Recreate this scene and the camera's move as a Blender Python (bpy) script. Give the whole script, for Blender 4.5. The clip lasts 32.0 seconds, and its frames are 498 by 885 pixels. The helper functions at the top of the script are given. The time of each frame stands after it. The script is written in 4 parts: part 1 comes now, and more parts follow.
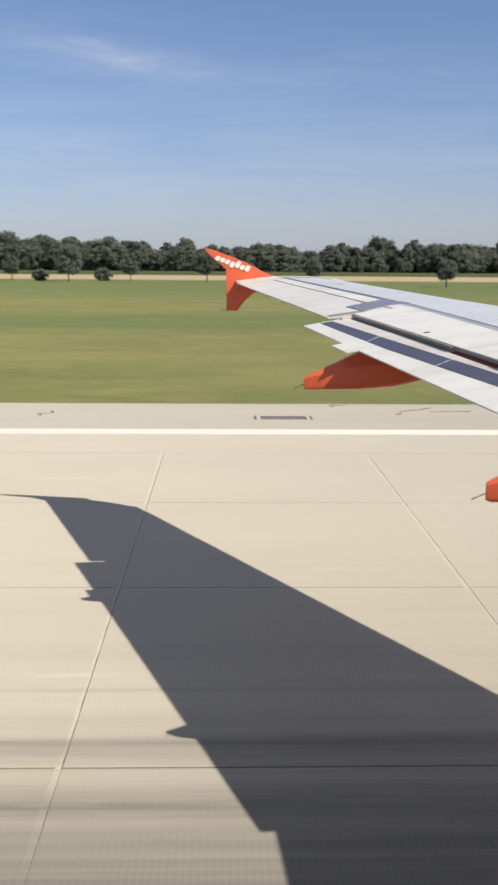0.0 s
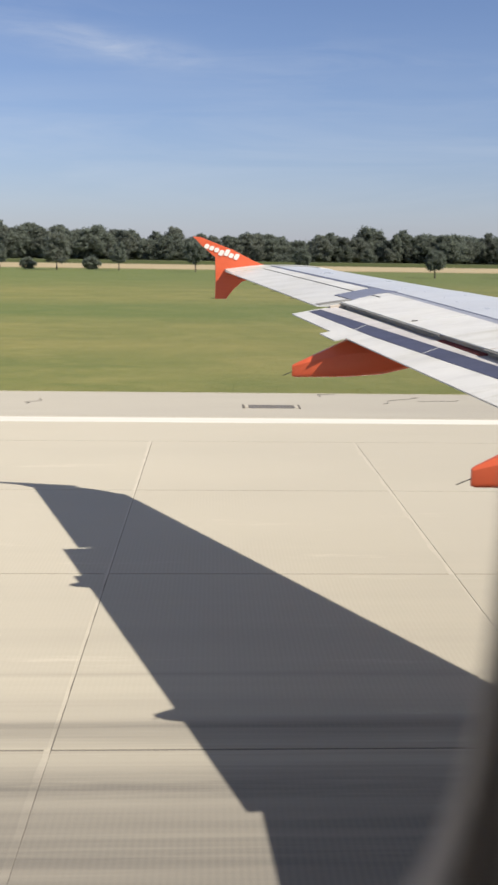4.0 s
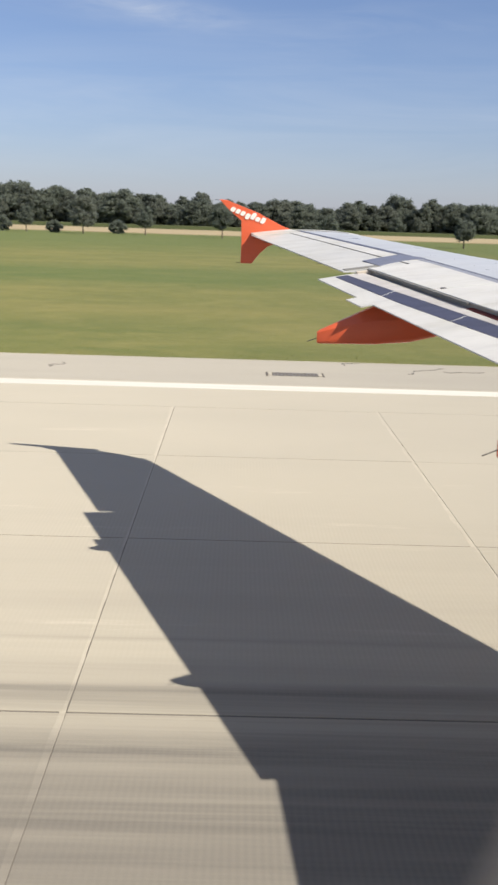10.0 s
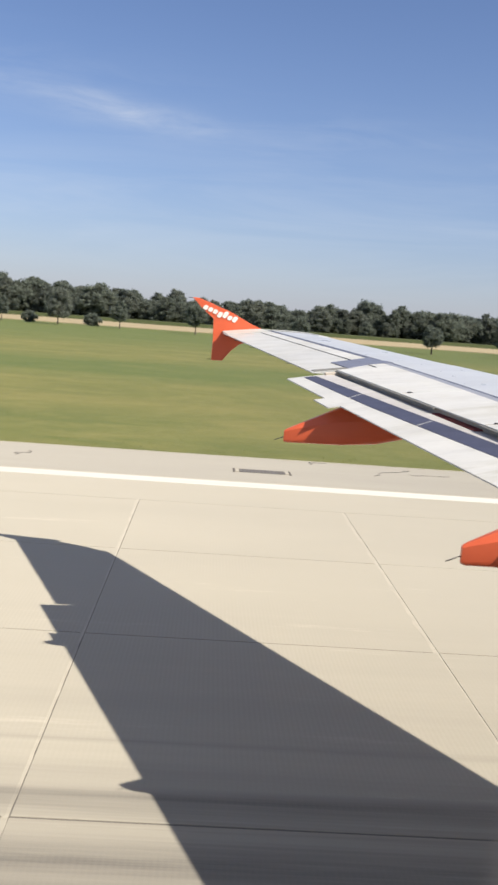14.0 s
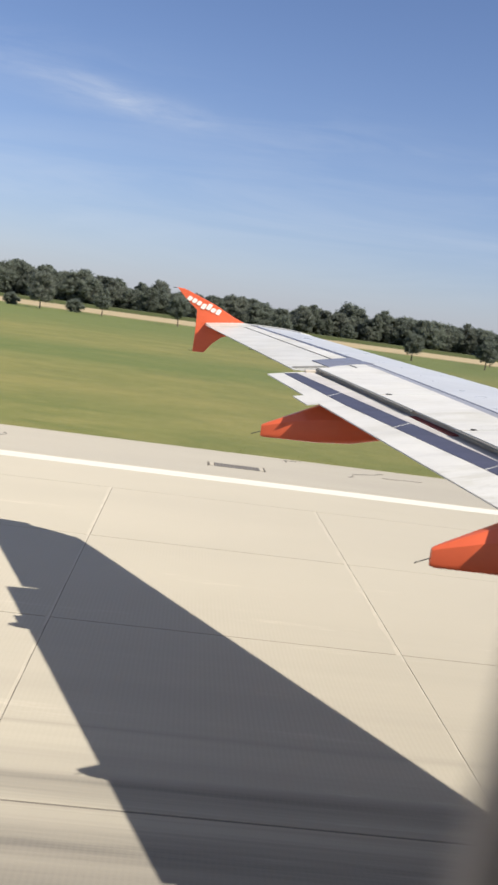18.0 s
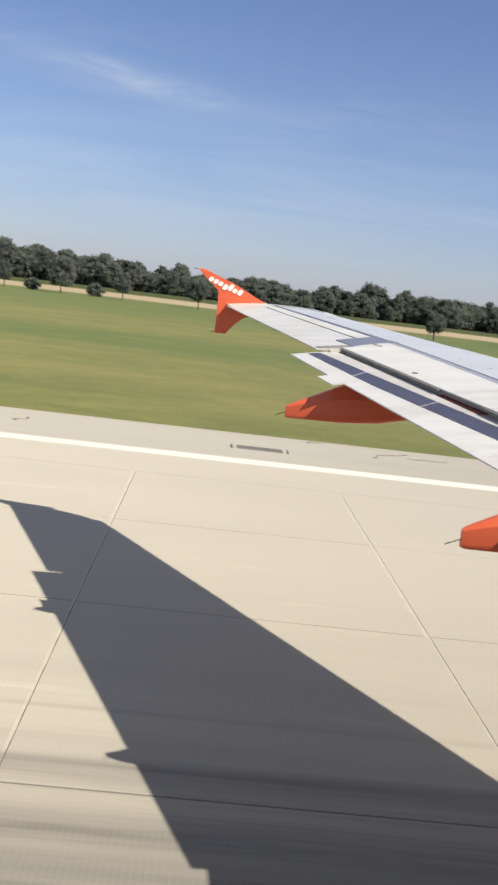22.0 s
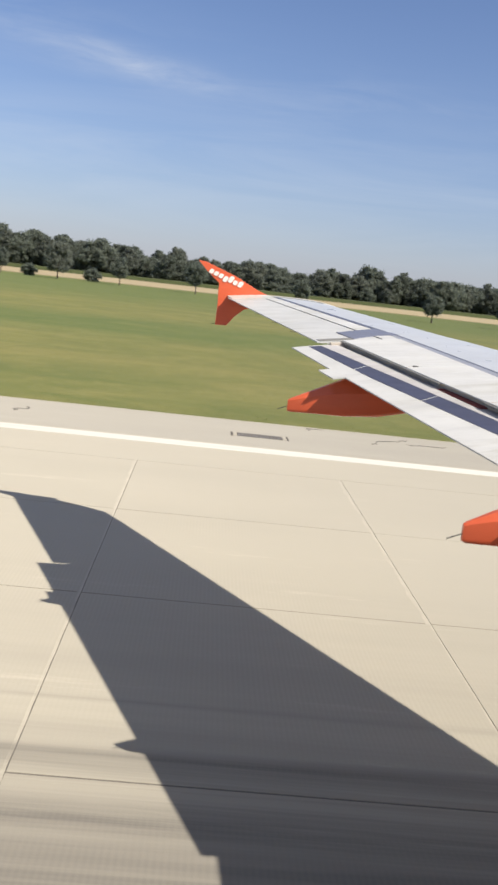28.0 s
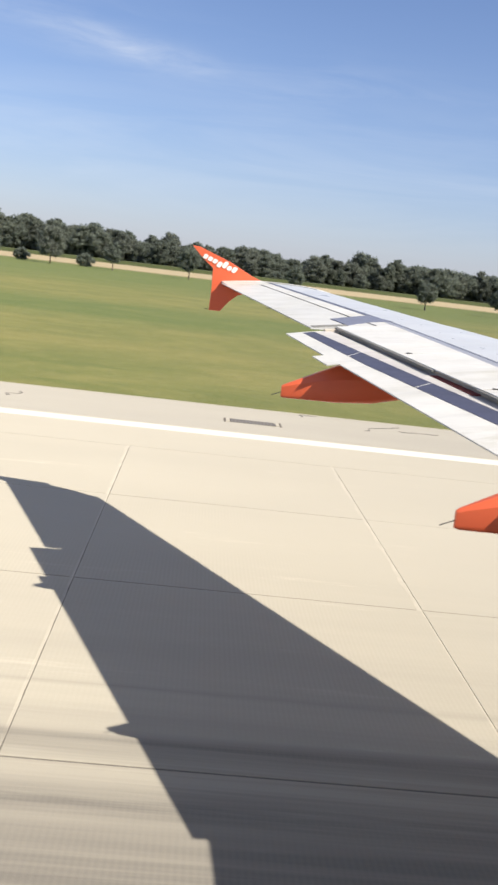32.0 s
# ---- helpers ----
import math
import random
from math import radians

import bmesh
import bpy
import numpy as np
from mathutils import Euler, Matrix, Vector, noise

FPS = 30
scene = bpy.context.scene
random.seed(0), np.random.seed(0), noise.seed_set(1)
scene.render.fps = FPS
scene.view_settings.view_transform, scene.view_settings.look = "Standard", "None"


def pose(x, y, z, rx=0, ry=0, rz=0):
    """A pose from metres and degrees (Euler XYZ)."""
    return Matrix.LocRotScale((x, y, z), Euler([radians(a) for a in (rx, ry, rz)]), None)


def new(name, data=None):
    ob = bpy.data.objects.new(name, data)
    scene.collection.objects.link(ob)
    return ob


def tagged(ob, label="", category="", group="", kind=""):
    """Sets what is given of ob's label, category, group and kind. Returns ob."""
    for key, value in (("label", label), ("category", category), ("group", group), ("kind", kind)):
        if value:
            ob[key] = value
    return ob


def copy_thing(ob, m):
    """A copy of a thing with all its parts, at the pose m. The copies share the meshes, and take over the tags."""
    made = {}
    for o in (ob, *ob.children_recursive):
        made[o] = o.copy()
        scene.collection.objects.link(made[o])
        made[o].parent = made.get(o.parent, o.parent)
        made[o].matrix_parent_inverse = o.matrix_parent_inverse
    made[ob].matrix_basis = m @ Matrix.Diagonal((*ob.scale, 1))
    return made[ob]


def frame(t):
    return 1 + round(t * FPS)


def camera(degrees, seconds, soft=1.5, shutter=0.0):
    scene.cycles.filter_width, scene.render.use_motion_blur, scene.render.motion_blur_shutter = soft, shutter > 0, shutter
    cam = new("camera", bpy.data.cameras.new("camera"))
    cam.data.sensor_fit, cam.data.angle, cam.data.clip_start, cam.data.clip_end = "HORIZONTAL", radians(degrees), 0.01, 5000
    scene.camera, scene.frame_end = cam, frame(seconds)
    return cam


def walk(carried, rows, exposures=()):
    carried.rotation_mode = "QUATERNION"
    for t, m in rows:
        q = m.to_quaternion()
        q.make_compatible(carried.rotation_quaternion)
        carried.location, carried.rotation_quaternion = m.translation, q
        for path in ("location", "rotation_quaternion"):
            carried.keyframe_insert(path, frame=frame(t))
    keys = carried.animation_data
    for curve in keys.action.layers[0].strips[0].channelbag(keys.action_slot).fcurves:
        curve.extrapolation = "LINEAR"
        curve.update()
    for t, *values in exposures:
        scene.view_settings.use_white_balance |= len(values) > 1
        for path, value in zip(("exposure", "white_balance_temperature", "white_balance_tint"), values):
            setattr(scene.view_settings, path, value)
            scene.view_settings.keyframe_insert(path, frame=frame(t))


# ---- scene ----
# The aircraft stands still in this world: x is forward, y is outboard over the left wing, z is up.
# Rows: seconds, eye x, y, z, heading, tilt, lean.
cam = camera(29.08, 32.0, soft=2.6)
VIEW = [
    (0, 0.005, -0.030, 4.391, -1.524, -10.415, 0.432),
    (0.5, -0.022, -0.133, 4.415, -1.402, -11.108, 0.451),
    (1, -0.036, -0.132, 4.421, -1.655, -11.572, 0.897),
    (1.5, -0.031, -0.141, 4.423, -2.105, -11.506, 0.836),
    (2, -0.011, -0.162, 4.424, -2.449, -11.540, 0.669),
    (2.5, -0.036, -0.174, 4.415, -2.594, -11.972, -0.009),
    (3, -0.025, -0.143, 4.402, -2.296, -12.275, -0.011),
    (3.5, 0.003, -0.112, 4.372, -2.517, -11.707, 0.610),
    (5.5, -0.023, -0.120, 4.386, -1.663, -10.086, 1.107),
    (6, -0.023, -0.090, 4.406, -2.436, -10.225, 0.989),
    (6.5, -0.009, -0.092, 4.394, -2.577, -10.493, 0.586),
    (7, -0.023, -0.099, 4.378, -2.070, -11.033, 1.924),
    (7.5, -0.050, -0.115, 4.373, -1.863, -11.466, 3.195),
    (8, -0.059, -0.126, 4.366, -2.251, -11.624, 3.429),
    (8.5, -0.040, -0.126, 4.381, -2.126, -12.038, 2.680),
    (9, -0.033, -0.082, 4.377, -1.573, -12.404, 2.596),
    (9.5, 0.006, -0.024, 4.345, -1.112, -12.535, 2.396),
    (10, 0.011, 0.007, 4.327, -0.923, -12.934, 1.780),
    (10.5, 0.008, 0.011, 4.315, -0.928, -12.991, 2.078),
    (11, 0.028, -0.017, 4.333, -1.094, -11.883, 2.600),
    (11.5, 0.024, -0.039, 4.346, -1.592, -11.743, 5.971),
    (12, -0.083, 0.042, 4.314, -4.544, -11.601, 30.174),
    (12.5, -0.072, 0.051, 4.284, -1.894, -7.155, 15.299),
    (13, 0.053, 0.067, 4.363, -3.287, -3.087, 4.274),
    (13.5, 0.033, 0.053, 4.355, -2.641, -6.530, 4.088),
    (15.5, 0.033, 0.122, 4.239, -3.110, -7.540, 4.779),
    (16, 0.038, 0.115, 4.236, -3.285, -6.257, 5.777),
    (16.5, 0.045, 0.133, 4.235, -3.286, -5.750, 6.695),
    (17, 0.042, 0.129, 4.246, -3.857, -5.617, 7.703),
    (17.5, 0.049, 0.102, 4.269, -3.833, -6.306, 7.782),
    (18, 0.028, 0.058, 4.296, -4.093, -7.214, 7.625),
    (18.5, 0.013, 0.060, 4.319, -4.294, -7.583, 7.720),
    (19, 0.043, 0.090, 4.295, -3.846, -7.891, 7.399),
    (19.5, 0.019, 0.120, 4.290, -3.486, -8.339, 6.639),
    (20, 0.018, 0.142, 4.267, -3.300, -8.378, 6.065),
    (20.5, 0.012, 0.139, 4.267, -3.666, -8.175, 6.403),
    (21, 0.015, 0.172, 4.255, -3.732, -8.174, 7.020),
    (21.5, 0.010, 0.167, 4.261, -3.434, -8.216, 6.875),
    (22, 0.012, 0.176, 4.269, -2.912, -8.427, 6.790),
    (22.5, 0.028, 0.160, 4.261, -3.162, -8.268, 6.798),
    (23, 0.024, 0.168, 4.234, -3.362, -7.825, 7.268),
    (23.5, 0.013, 0.146, 4.281, -3.191, -7.927, 7.091),
    (24, -0.020, 0.131, 4.266, -3.681, -7.671, 7.181),
    (24.5, -0.064, 0.122, 4.265, -3.884, -7.322, 7.893),
    (26.5, -0.032, 0.047, 4.359, -3.241, -8.832, 7.529),
    (27, -0.032, 0.041, 4.370, -2.914, -8.916, 6.697),
    (27.5, -0.037, 0.044, 4.376, -3.203, -9.031, 6.711),
    (28, -0.053, 0.059, 4.388, -3.105, -9.371, 6.290),
    (28.5, -0.042, 0.045, 4.381, -3.005, -9.641, 6.235),
    (29, -0.038, 0.039, 4.380, -3.034, -9.857, 6.477),
    (29.5, -0.039, 0.037, 4.380, -3.409, -9.799, 6.710),
    (30, -0.040, 0.036, 4.380, -3.669, -9.950, 6.809),
    (30.5, -0.039, 0.033, 4.372, -3.808, -10.177, 6.879),
    (31, -0.041, 0.034, 4.371, -3.561, -10.277, 7.469),
    (31.5, -0.046, 0.041, 4.373, -3.607, -10.346, 8.091),
    (32, -0.062, 0.057, 4.383, -3.651, -10.133, 6.714),
]
walk(cam, [(t, pose(x, y, z, 90 + tilt, 0, heading) @ pose(0, 0, 0, 0, 0, lean))
           for t, x, y, z, heading, tilt, lean in VIEW],
     exposures=[(t, stops, 6500, 10.5) for t, stops in ((0, 0.39), (1, 0.32), (2, 0.10), (3, 0.38), (6, 0.40), (8, 0.37), (9, 0.36), (10, 0.42), (11, 0.47), (13, 0.49), (15.5, 0.52), (17, 0.52), (20, 0.46), (24, 0.46), (28, 0.46), (29, 0.44), (30, 0.58), (32, 0.67))])
cam.data.dof.use_dof, cam.data.dof.focus_distance, cam.data.dof.aperture_fstop = True, 14.0, 3.4

# ---- light ----
SUN = Vector((0.865, -0.62, 1.0)).normalized()      # towards the sun
sun = new("sun", bpy.data.lights.new("sun", "SUN"))
sun.data.energy, sun.data.angle, sun.data.color = 4.78, radians(0.55), (1.0, 0.93, 0.82)
sun.rotation_euler = SUN.to_track_quat("Z", "Y").to_euler()

world = bpy.data.worlds.new("sky")
scene.world = world
world.use_nodes = True
wt = world.node_tree
wt.nodes.clear()


def wn(kind, **values):
    n = wt.nodes.new(kind)
    for key, value in values.items():
        n.inputs[key].default_value = value
    return n


def wmath(op, a, b=None, c=None):
    n = wt.nodes.new("ShaderNodeMath")
    n.operation = op
    for i, v in enumerate((a, b, c)):
        if v is None:
            continue
        if isinstance(v, (int, float)):
            n.inputs[i].default_value = v
        else:
            wt.links.new(v, n.inputs[i])
    return n.outputs[0]


sky = wt.nodes.new("ShaderNodeTexSky")
sky.sky_type, sky.sun_disc = "NISHITA", False
sky.sun_elevation, sky.sun_rotation = math.asin(SUN.z), math.atan2(SUN.x, SUN.y)
sky.altitude, sky.air_density, sky.dust_density, sky.ozone_density = 300, 1.0, 0.45, 3.2
geo = wt.nodes.new("ShaderNodeTexCoord")
sep = wt.nodes.new("ShaderNodeSeparateXYZ")
wt.links.new(geo.outputs["Generated"], sep.inputs[0])
DX, DY, DZ = sep.outputs
# thin cirrus: long noise streaks, thicker in one high wisp and in broad veils
flat = wmath("DIVIDE", DX, wmath("ADD", wmath("ABSOLUTE", DY), 0.05))
comb = wt.nodes.new("ShaderNodeCombineXYZ")
wt.links.new(flat, comb.inputs[0])
wt.links.new(DZ, comb.inputs[1])


def streaks(sx, sy, slant, detail, lo, hi):
    mp = wt.nodes.new("ShaderNodeMapping")
    mp.inputs["Rotation"].default_value = (0, 0, radians(slant))
    mp.inputs["Scale"].default_value = (sx, sy, 1)
    wt.links.new(comb.outputs[0], mp.inputs[0])
    nz = wn("ShaderNodeTexNoise", Scale=1.0, Detail=detail, Roughness=0.62, Distortion=0.6)
    wt.links.new(mp.outputs[0], nz.inputs["Vector"])
    rg = wn("ShaderNodeMapRange", **{"From Min": lo, "From Max": hi})
    wt.links.new(nz.outputs[0], rg.inputs[0])
    return rg.outputs[0]


def bump_at(v, centre, width):
    d = wmath("DIVIDE", wmath("SUBTRACT", v, centre), width)
    return wmath("POWER", 2.718, wmath("MULTIPLY", wmath("MULTIPLY", d, d), -1.0))


line = wmath("ADD", DZ, wmath("MULTIPLY", wmath("ADD", flat, 0.08), 0.12))
wisp = wmath("MULTIPLY", wmath("MULTIPLY", bump_at(flat, -0.10, 0.085), bump_at(line, 0.193, 0.013)), streaks(14, 60, 12, 6, 0.28, 0.80))
veil = wmath("MULTIPLY", bump_at(DZ, 0.10, 0.06), streaks(3.0, 26, 5, 4, 0.42, 0.9))
high = wmath("MULTIPLY", bump_at(line, 0.20, 0.03), streaks(5, 34, 10, 6, 0.45, 0.95))
cloud = wmath("ADD", wmath("ADD", wmath("MULTIPLY", wisp, 0.50), wmath("MULTIPLY", veil, 0.30)), wmath("MULTIPLY", high, 0.24))
# summer haze that whitens the sky towards the horizon
haze = wt.nodes.new("ShaderNodeMixRGB")
wt.links.new(wmath("MULTIPLY", wmath("POWER", 2.718, wmath("DIVIDE", wmath("MAXIMUM", DZ, 0.0), -0.085)), 0.72), haze.inputs[0])
wt.links.new(sky.outputs[0], haze.inputs[1])
haze.inputs[2].default_value = (3.95, 4.22, 4.62, 1)
mix = wt.nodes.new("ShaderNodeMixRGB")
wt.links.new(cloud, mix.inputs[0])
deep = wt.nodes.new("ShaderNodeMixRGB")
deep.blend_type = "MULTIPLY"
deep.inputs[0].default_value = 1.0
deep.inputs[2].default_value = (0.99, 0.983, 1.135, 1)
# greyed, brightened sky above the view, added to lift and warm the shadows
fill_sky = wt.nodes.new("ShaderNodeMixRGB")
wt.links.new(wmath("MULTIPLY", wmath("MINIMUM", wmath("MAXIMUM", wmath("DIVIDE", wmath("SUBTRACT", DZ, 0.38), 0.4), 0.0), 1.0), 0.54), fill_sky.inputs[0])
wt.links.new(haze.outputs[0], fill_sky.inputs[1])
fill_sky.inputs[2].default_value = (4.7, 4.5, 3.85, 1)
wt.links.new(fill_sky.outputs[0], deep.inputs[1])
wt.links.new(deep.outputs[0], mix.inputs[1])
mix.inputs[2].default_value = (7.2, 7.6, 8.2, 1)
back = wt.nodes.new("ShaderNodeBackground")
back.inputs["Strength"].default_value = 0.074
wt.links.new(mix.outputs[0], back.inputs[0])
wo = wt.nodes.new("ShaderNodeOutputWorld")
wt.links.new(back.outputs[0], wo.inputs[0])


# ---- materials ----
class Mat:
    """A small builder of node materials."""

    def __init__(self, name, rough=0.6, metal=0.0, coat=0.0):
        self.m = bpy.data.materials.new(name)
        self.m.use_nodes = True
        self.t = self.m.node_tree
        self.b = self.t.nodes["Principled BSDF"]
        self.b.inputs["Roughness"].default_value = rough
        self.b.inputs["Metallic"].default_value = metal
        self.b.inputs["Coat Weight"].default_value = coat
        self.b.inputs["Diffuse Roughness"].default_value = 0.45 if 0.8 < rough < 0.95 else 0.0
        self.where = self.t.nodes.new("ShaderNodeNewGeometry").outputs["Position"]
        self.heights = None

    def link(self, a, b):
        self.t.links.new(a, b)

    def noise(self, scale=(1, 1, 1), detail=4.0, rough=0.6, lo=0.3, hi=0.7, warp=0.0):
        mp = self.t.nodes.new("ShaderNodeMapping")
        mp.inputs["Scale"].default_value = scale if not isinstance(scale, (int, float)) else (scale,) * 3
        self.link(self.where, mp.inputs[0])
        n = self.t.nodes.new("ShaderNodeTexNoise")
        n.inputs["Scale"].default_value = 1.0
        n.inputs["Detail"].default_value, n.inputs["Roughness"].default_value = detail, rough
        n.inputs["Distortion"].default_value = warp
        self.link(mp.outputs[0], n.inputs["Vector"])
        r = self.t.nodes.new("ShaderNodeMapRange")
        r.inputs["From Min"].default_value, r.inputs["From Max"].default_value = lo, hi
        self.link(n.outputs[0], r.inputs[0])
        return r.outputs[0]

    def math(self, op, *vals):
        n = self.t.nodes.new("ShaderNodeMath")
        n.operation = op
        for i, v in enumerate(vals):
            if isinstance(v, (int, float)):
                n.inputs[i].default_value = v
            else:
                self.link(v, n.inputs[i])
        return n.outputs[0]

    def mix(self, fac, a, b, mode="MIX"):
        n = self.t.nodes.new("ShaderNodeMixRGB")
        n.blend_type = mode
        for i, v in enumerate((fac, a, b)):
            if isinstance(v, (int, float)):
                n.inputs[i].default_value = v
            elif isinstance(v, tuple):
                n.inputs[i].default_value = (*v, 1)
            else:
                self.link(v, n.inputs[i])
        return n.outputs[0]

    def axis(self, i):
        n = self.t.nodes.new("ShaderNodeSeparateXYZ")
        self.link(self.where, n.inputs[0])
        return n.outputs[i]

    def span(self, v, lo, hi, soft):
        """1 between lo and hi along v, with soft ends."""
        a = self.t.nodes.new("ShaderNodeMapRange")
        a.inputs["From Min"].default_value, a.inputs["From Max"].default_value = lo - soft, lo + soft
        self.link(v, a.inputs[0])
        b = self.t.nodes.new("ShaderNodeMapRange")
        b.inputs["From Min"].default_value, b.inputs["From Max"].default_value = hi + soft, hi - soft
        self.link(v, b.inputs[0])
        return self.math("MULTIPLY", a.outputs[0], b.outputs[0])

    def random(self):
        return self.t.nodes.new("ShaderNodeObjectInfo").outputs["Random"]

    def island(self):
        return self.t.nodes.new("ShaderNodeNewGeometry").outputs["Random Per Island"]

    def bump(self, height, strength=0.3, distance=0.02):
        n = self.t.nodes.new("ShaderNodeBump")
        n.inputs["Strength"].default_value, n.inputs["Distance"].default_value = strength, distance
        self.link(height, n.inputs["Height"])
        if self.heights is not None:
            self.link(self.heights, n.inputs["Normal"])
        self.heights = n.outputs[0]
        self.link(n.outputs[0], self.b.inputs["Normal"])

    def done(self, colour, rough=None):
        if isinstance(colour, tuple):
            self.b.inputs["Base Color"].default_value = (*colour, 1)
        else:
            self.link(colour, self.b.inputs["Base Color"])
        if rough is not None:
            self.link(rough, self.b.inputs["Roughness"])
        return self.m


def paint(name, rgb, rough=0.35, dirt=0.18, streak=(0.6, 3.0, 3.0), coat=0.0, metal=0.0, soot=0.0):
    k = Mat(name, rough, metal, coat)
    dark = tuple(c * (1 - 1.6 * dirt) for c in rgb)
    c = k.mix(k.noise(streak, 5, 0.65, 0.35, 0.75), rgb, dark)
    if soot:
        c = k.mix(k.math("MULTIPLY", k.noise((0.9, 5.5, 2), 6, 0.75, 0.5, 0.85), soot), c, tuple(x * 0.55 for x in rgb))
        c = k.mix(k.math("MULTIPLY", k.noise((3.2, 2.0, 2), 6, 0.8, 0.55, 0.8), soot), c, tuple(x * 0.66 for x in rgb))
        oil = k.math("MULTIPLY", k.noise((0.8, 2.6, 1), 6, 0.78, 0.46, 0.66, 1.0), k.noise((0.5, 0.7, 1), 3, 0.6, 0.40, 0.58))
        c = k.mix(k.math("MULTIPLY", oil, 1.1 * soot), c, (rgb[0] * 0.62, rgb[1] * 0.60, rgb[2] * 0.50))
    c = k.mix(k.math("MULTIPLY", k.noise(22, 3, 0.6, 0.52, 0.8), dirt), c, tuple(x * 0.7 for x in rgb))
    r = k.math("ADD", k.math("MULTIPLY", k.noise(4, 4, 0.6, 0.3, 0.7), 0.16), rough - 0.06)
    return k.done(c, r)


M_WHITE = paint("white_wing_paint", (0.66, 0.655, 0.62), 0.40, 0.08, soot=0.60)
M_PALE = paint("pale_grey_wing_paint", (0.62, 0.62, 0.59), 0.40, 0.12, soot=0.55)
M_FORE = paint("blue_grey_wing_skin", (0.52, 0.54, 0.56), 0.32, 0.08)
M_BAND = paint("dark_grey_walkway_paint", (0.125, 0.138, 0.185), 0.42, 0.12, soot=0.25)
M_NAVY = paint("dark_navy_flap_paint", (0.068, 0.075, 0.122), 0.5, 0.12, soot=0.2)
M_SLAT = paint("bare_metal_slat", (0.62, 0.65, 0.70), 0.28, 0.06, metal=0.35)
M_CAVITY = paint("grey_brown_flap_cove", (0.62, 0.55, 0.46), 0.9, 0.2)
M_NOSE = paint("grey_mauve_flap_nose_paint", (0.56, 0.54, 0.525), 0.6, 0.16, soot=0.35)
M_RAIL = paint("grey_green_edge_metal", (0.25, 0.245, 0.22), 0.6, 0.2, soot=0.3)
M_PATCH = paint("grey_blue_band_paint", (0.185, 0.20, 0.262), 0.42, 0.12, soot=0.25)
M_BAND_PALE = paint("pale_grey_walkway_paint", (0.31, 0.325, 0.375), 0.42, 0.12, soot=0.3)
M_SEAL = paint("brown_red_seal_strip", (0.22, 0.050, 0.040), 0.85, 0.2)
M_ORANGE = paint("orange_paint", (0.79, 0.138, 0.052), 0.40, 0.08, coat=0.30, soot=0.15)
M_LETTER = paint("white_lettering_paint", (0.82, 0.80, 0.72), 0.4, 0.03)
M_WICK = paint("black_static_wick", (0.03, 0.03, 0.03), 0.6, 0.2)
M_CABIN = paint("grey_brown_cabin_plastic", (0.40, 0.345, 0.30), 0.7, 0.06)
M_SKIN = paint("white_fuselage_paint", (0.78, 0.78, 0.77), 0.35, 0.05)

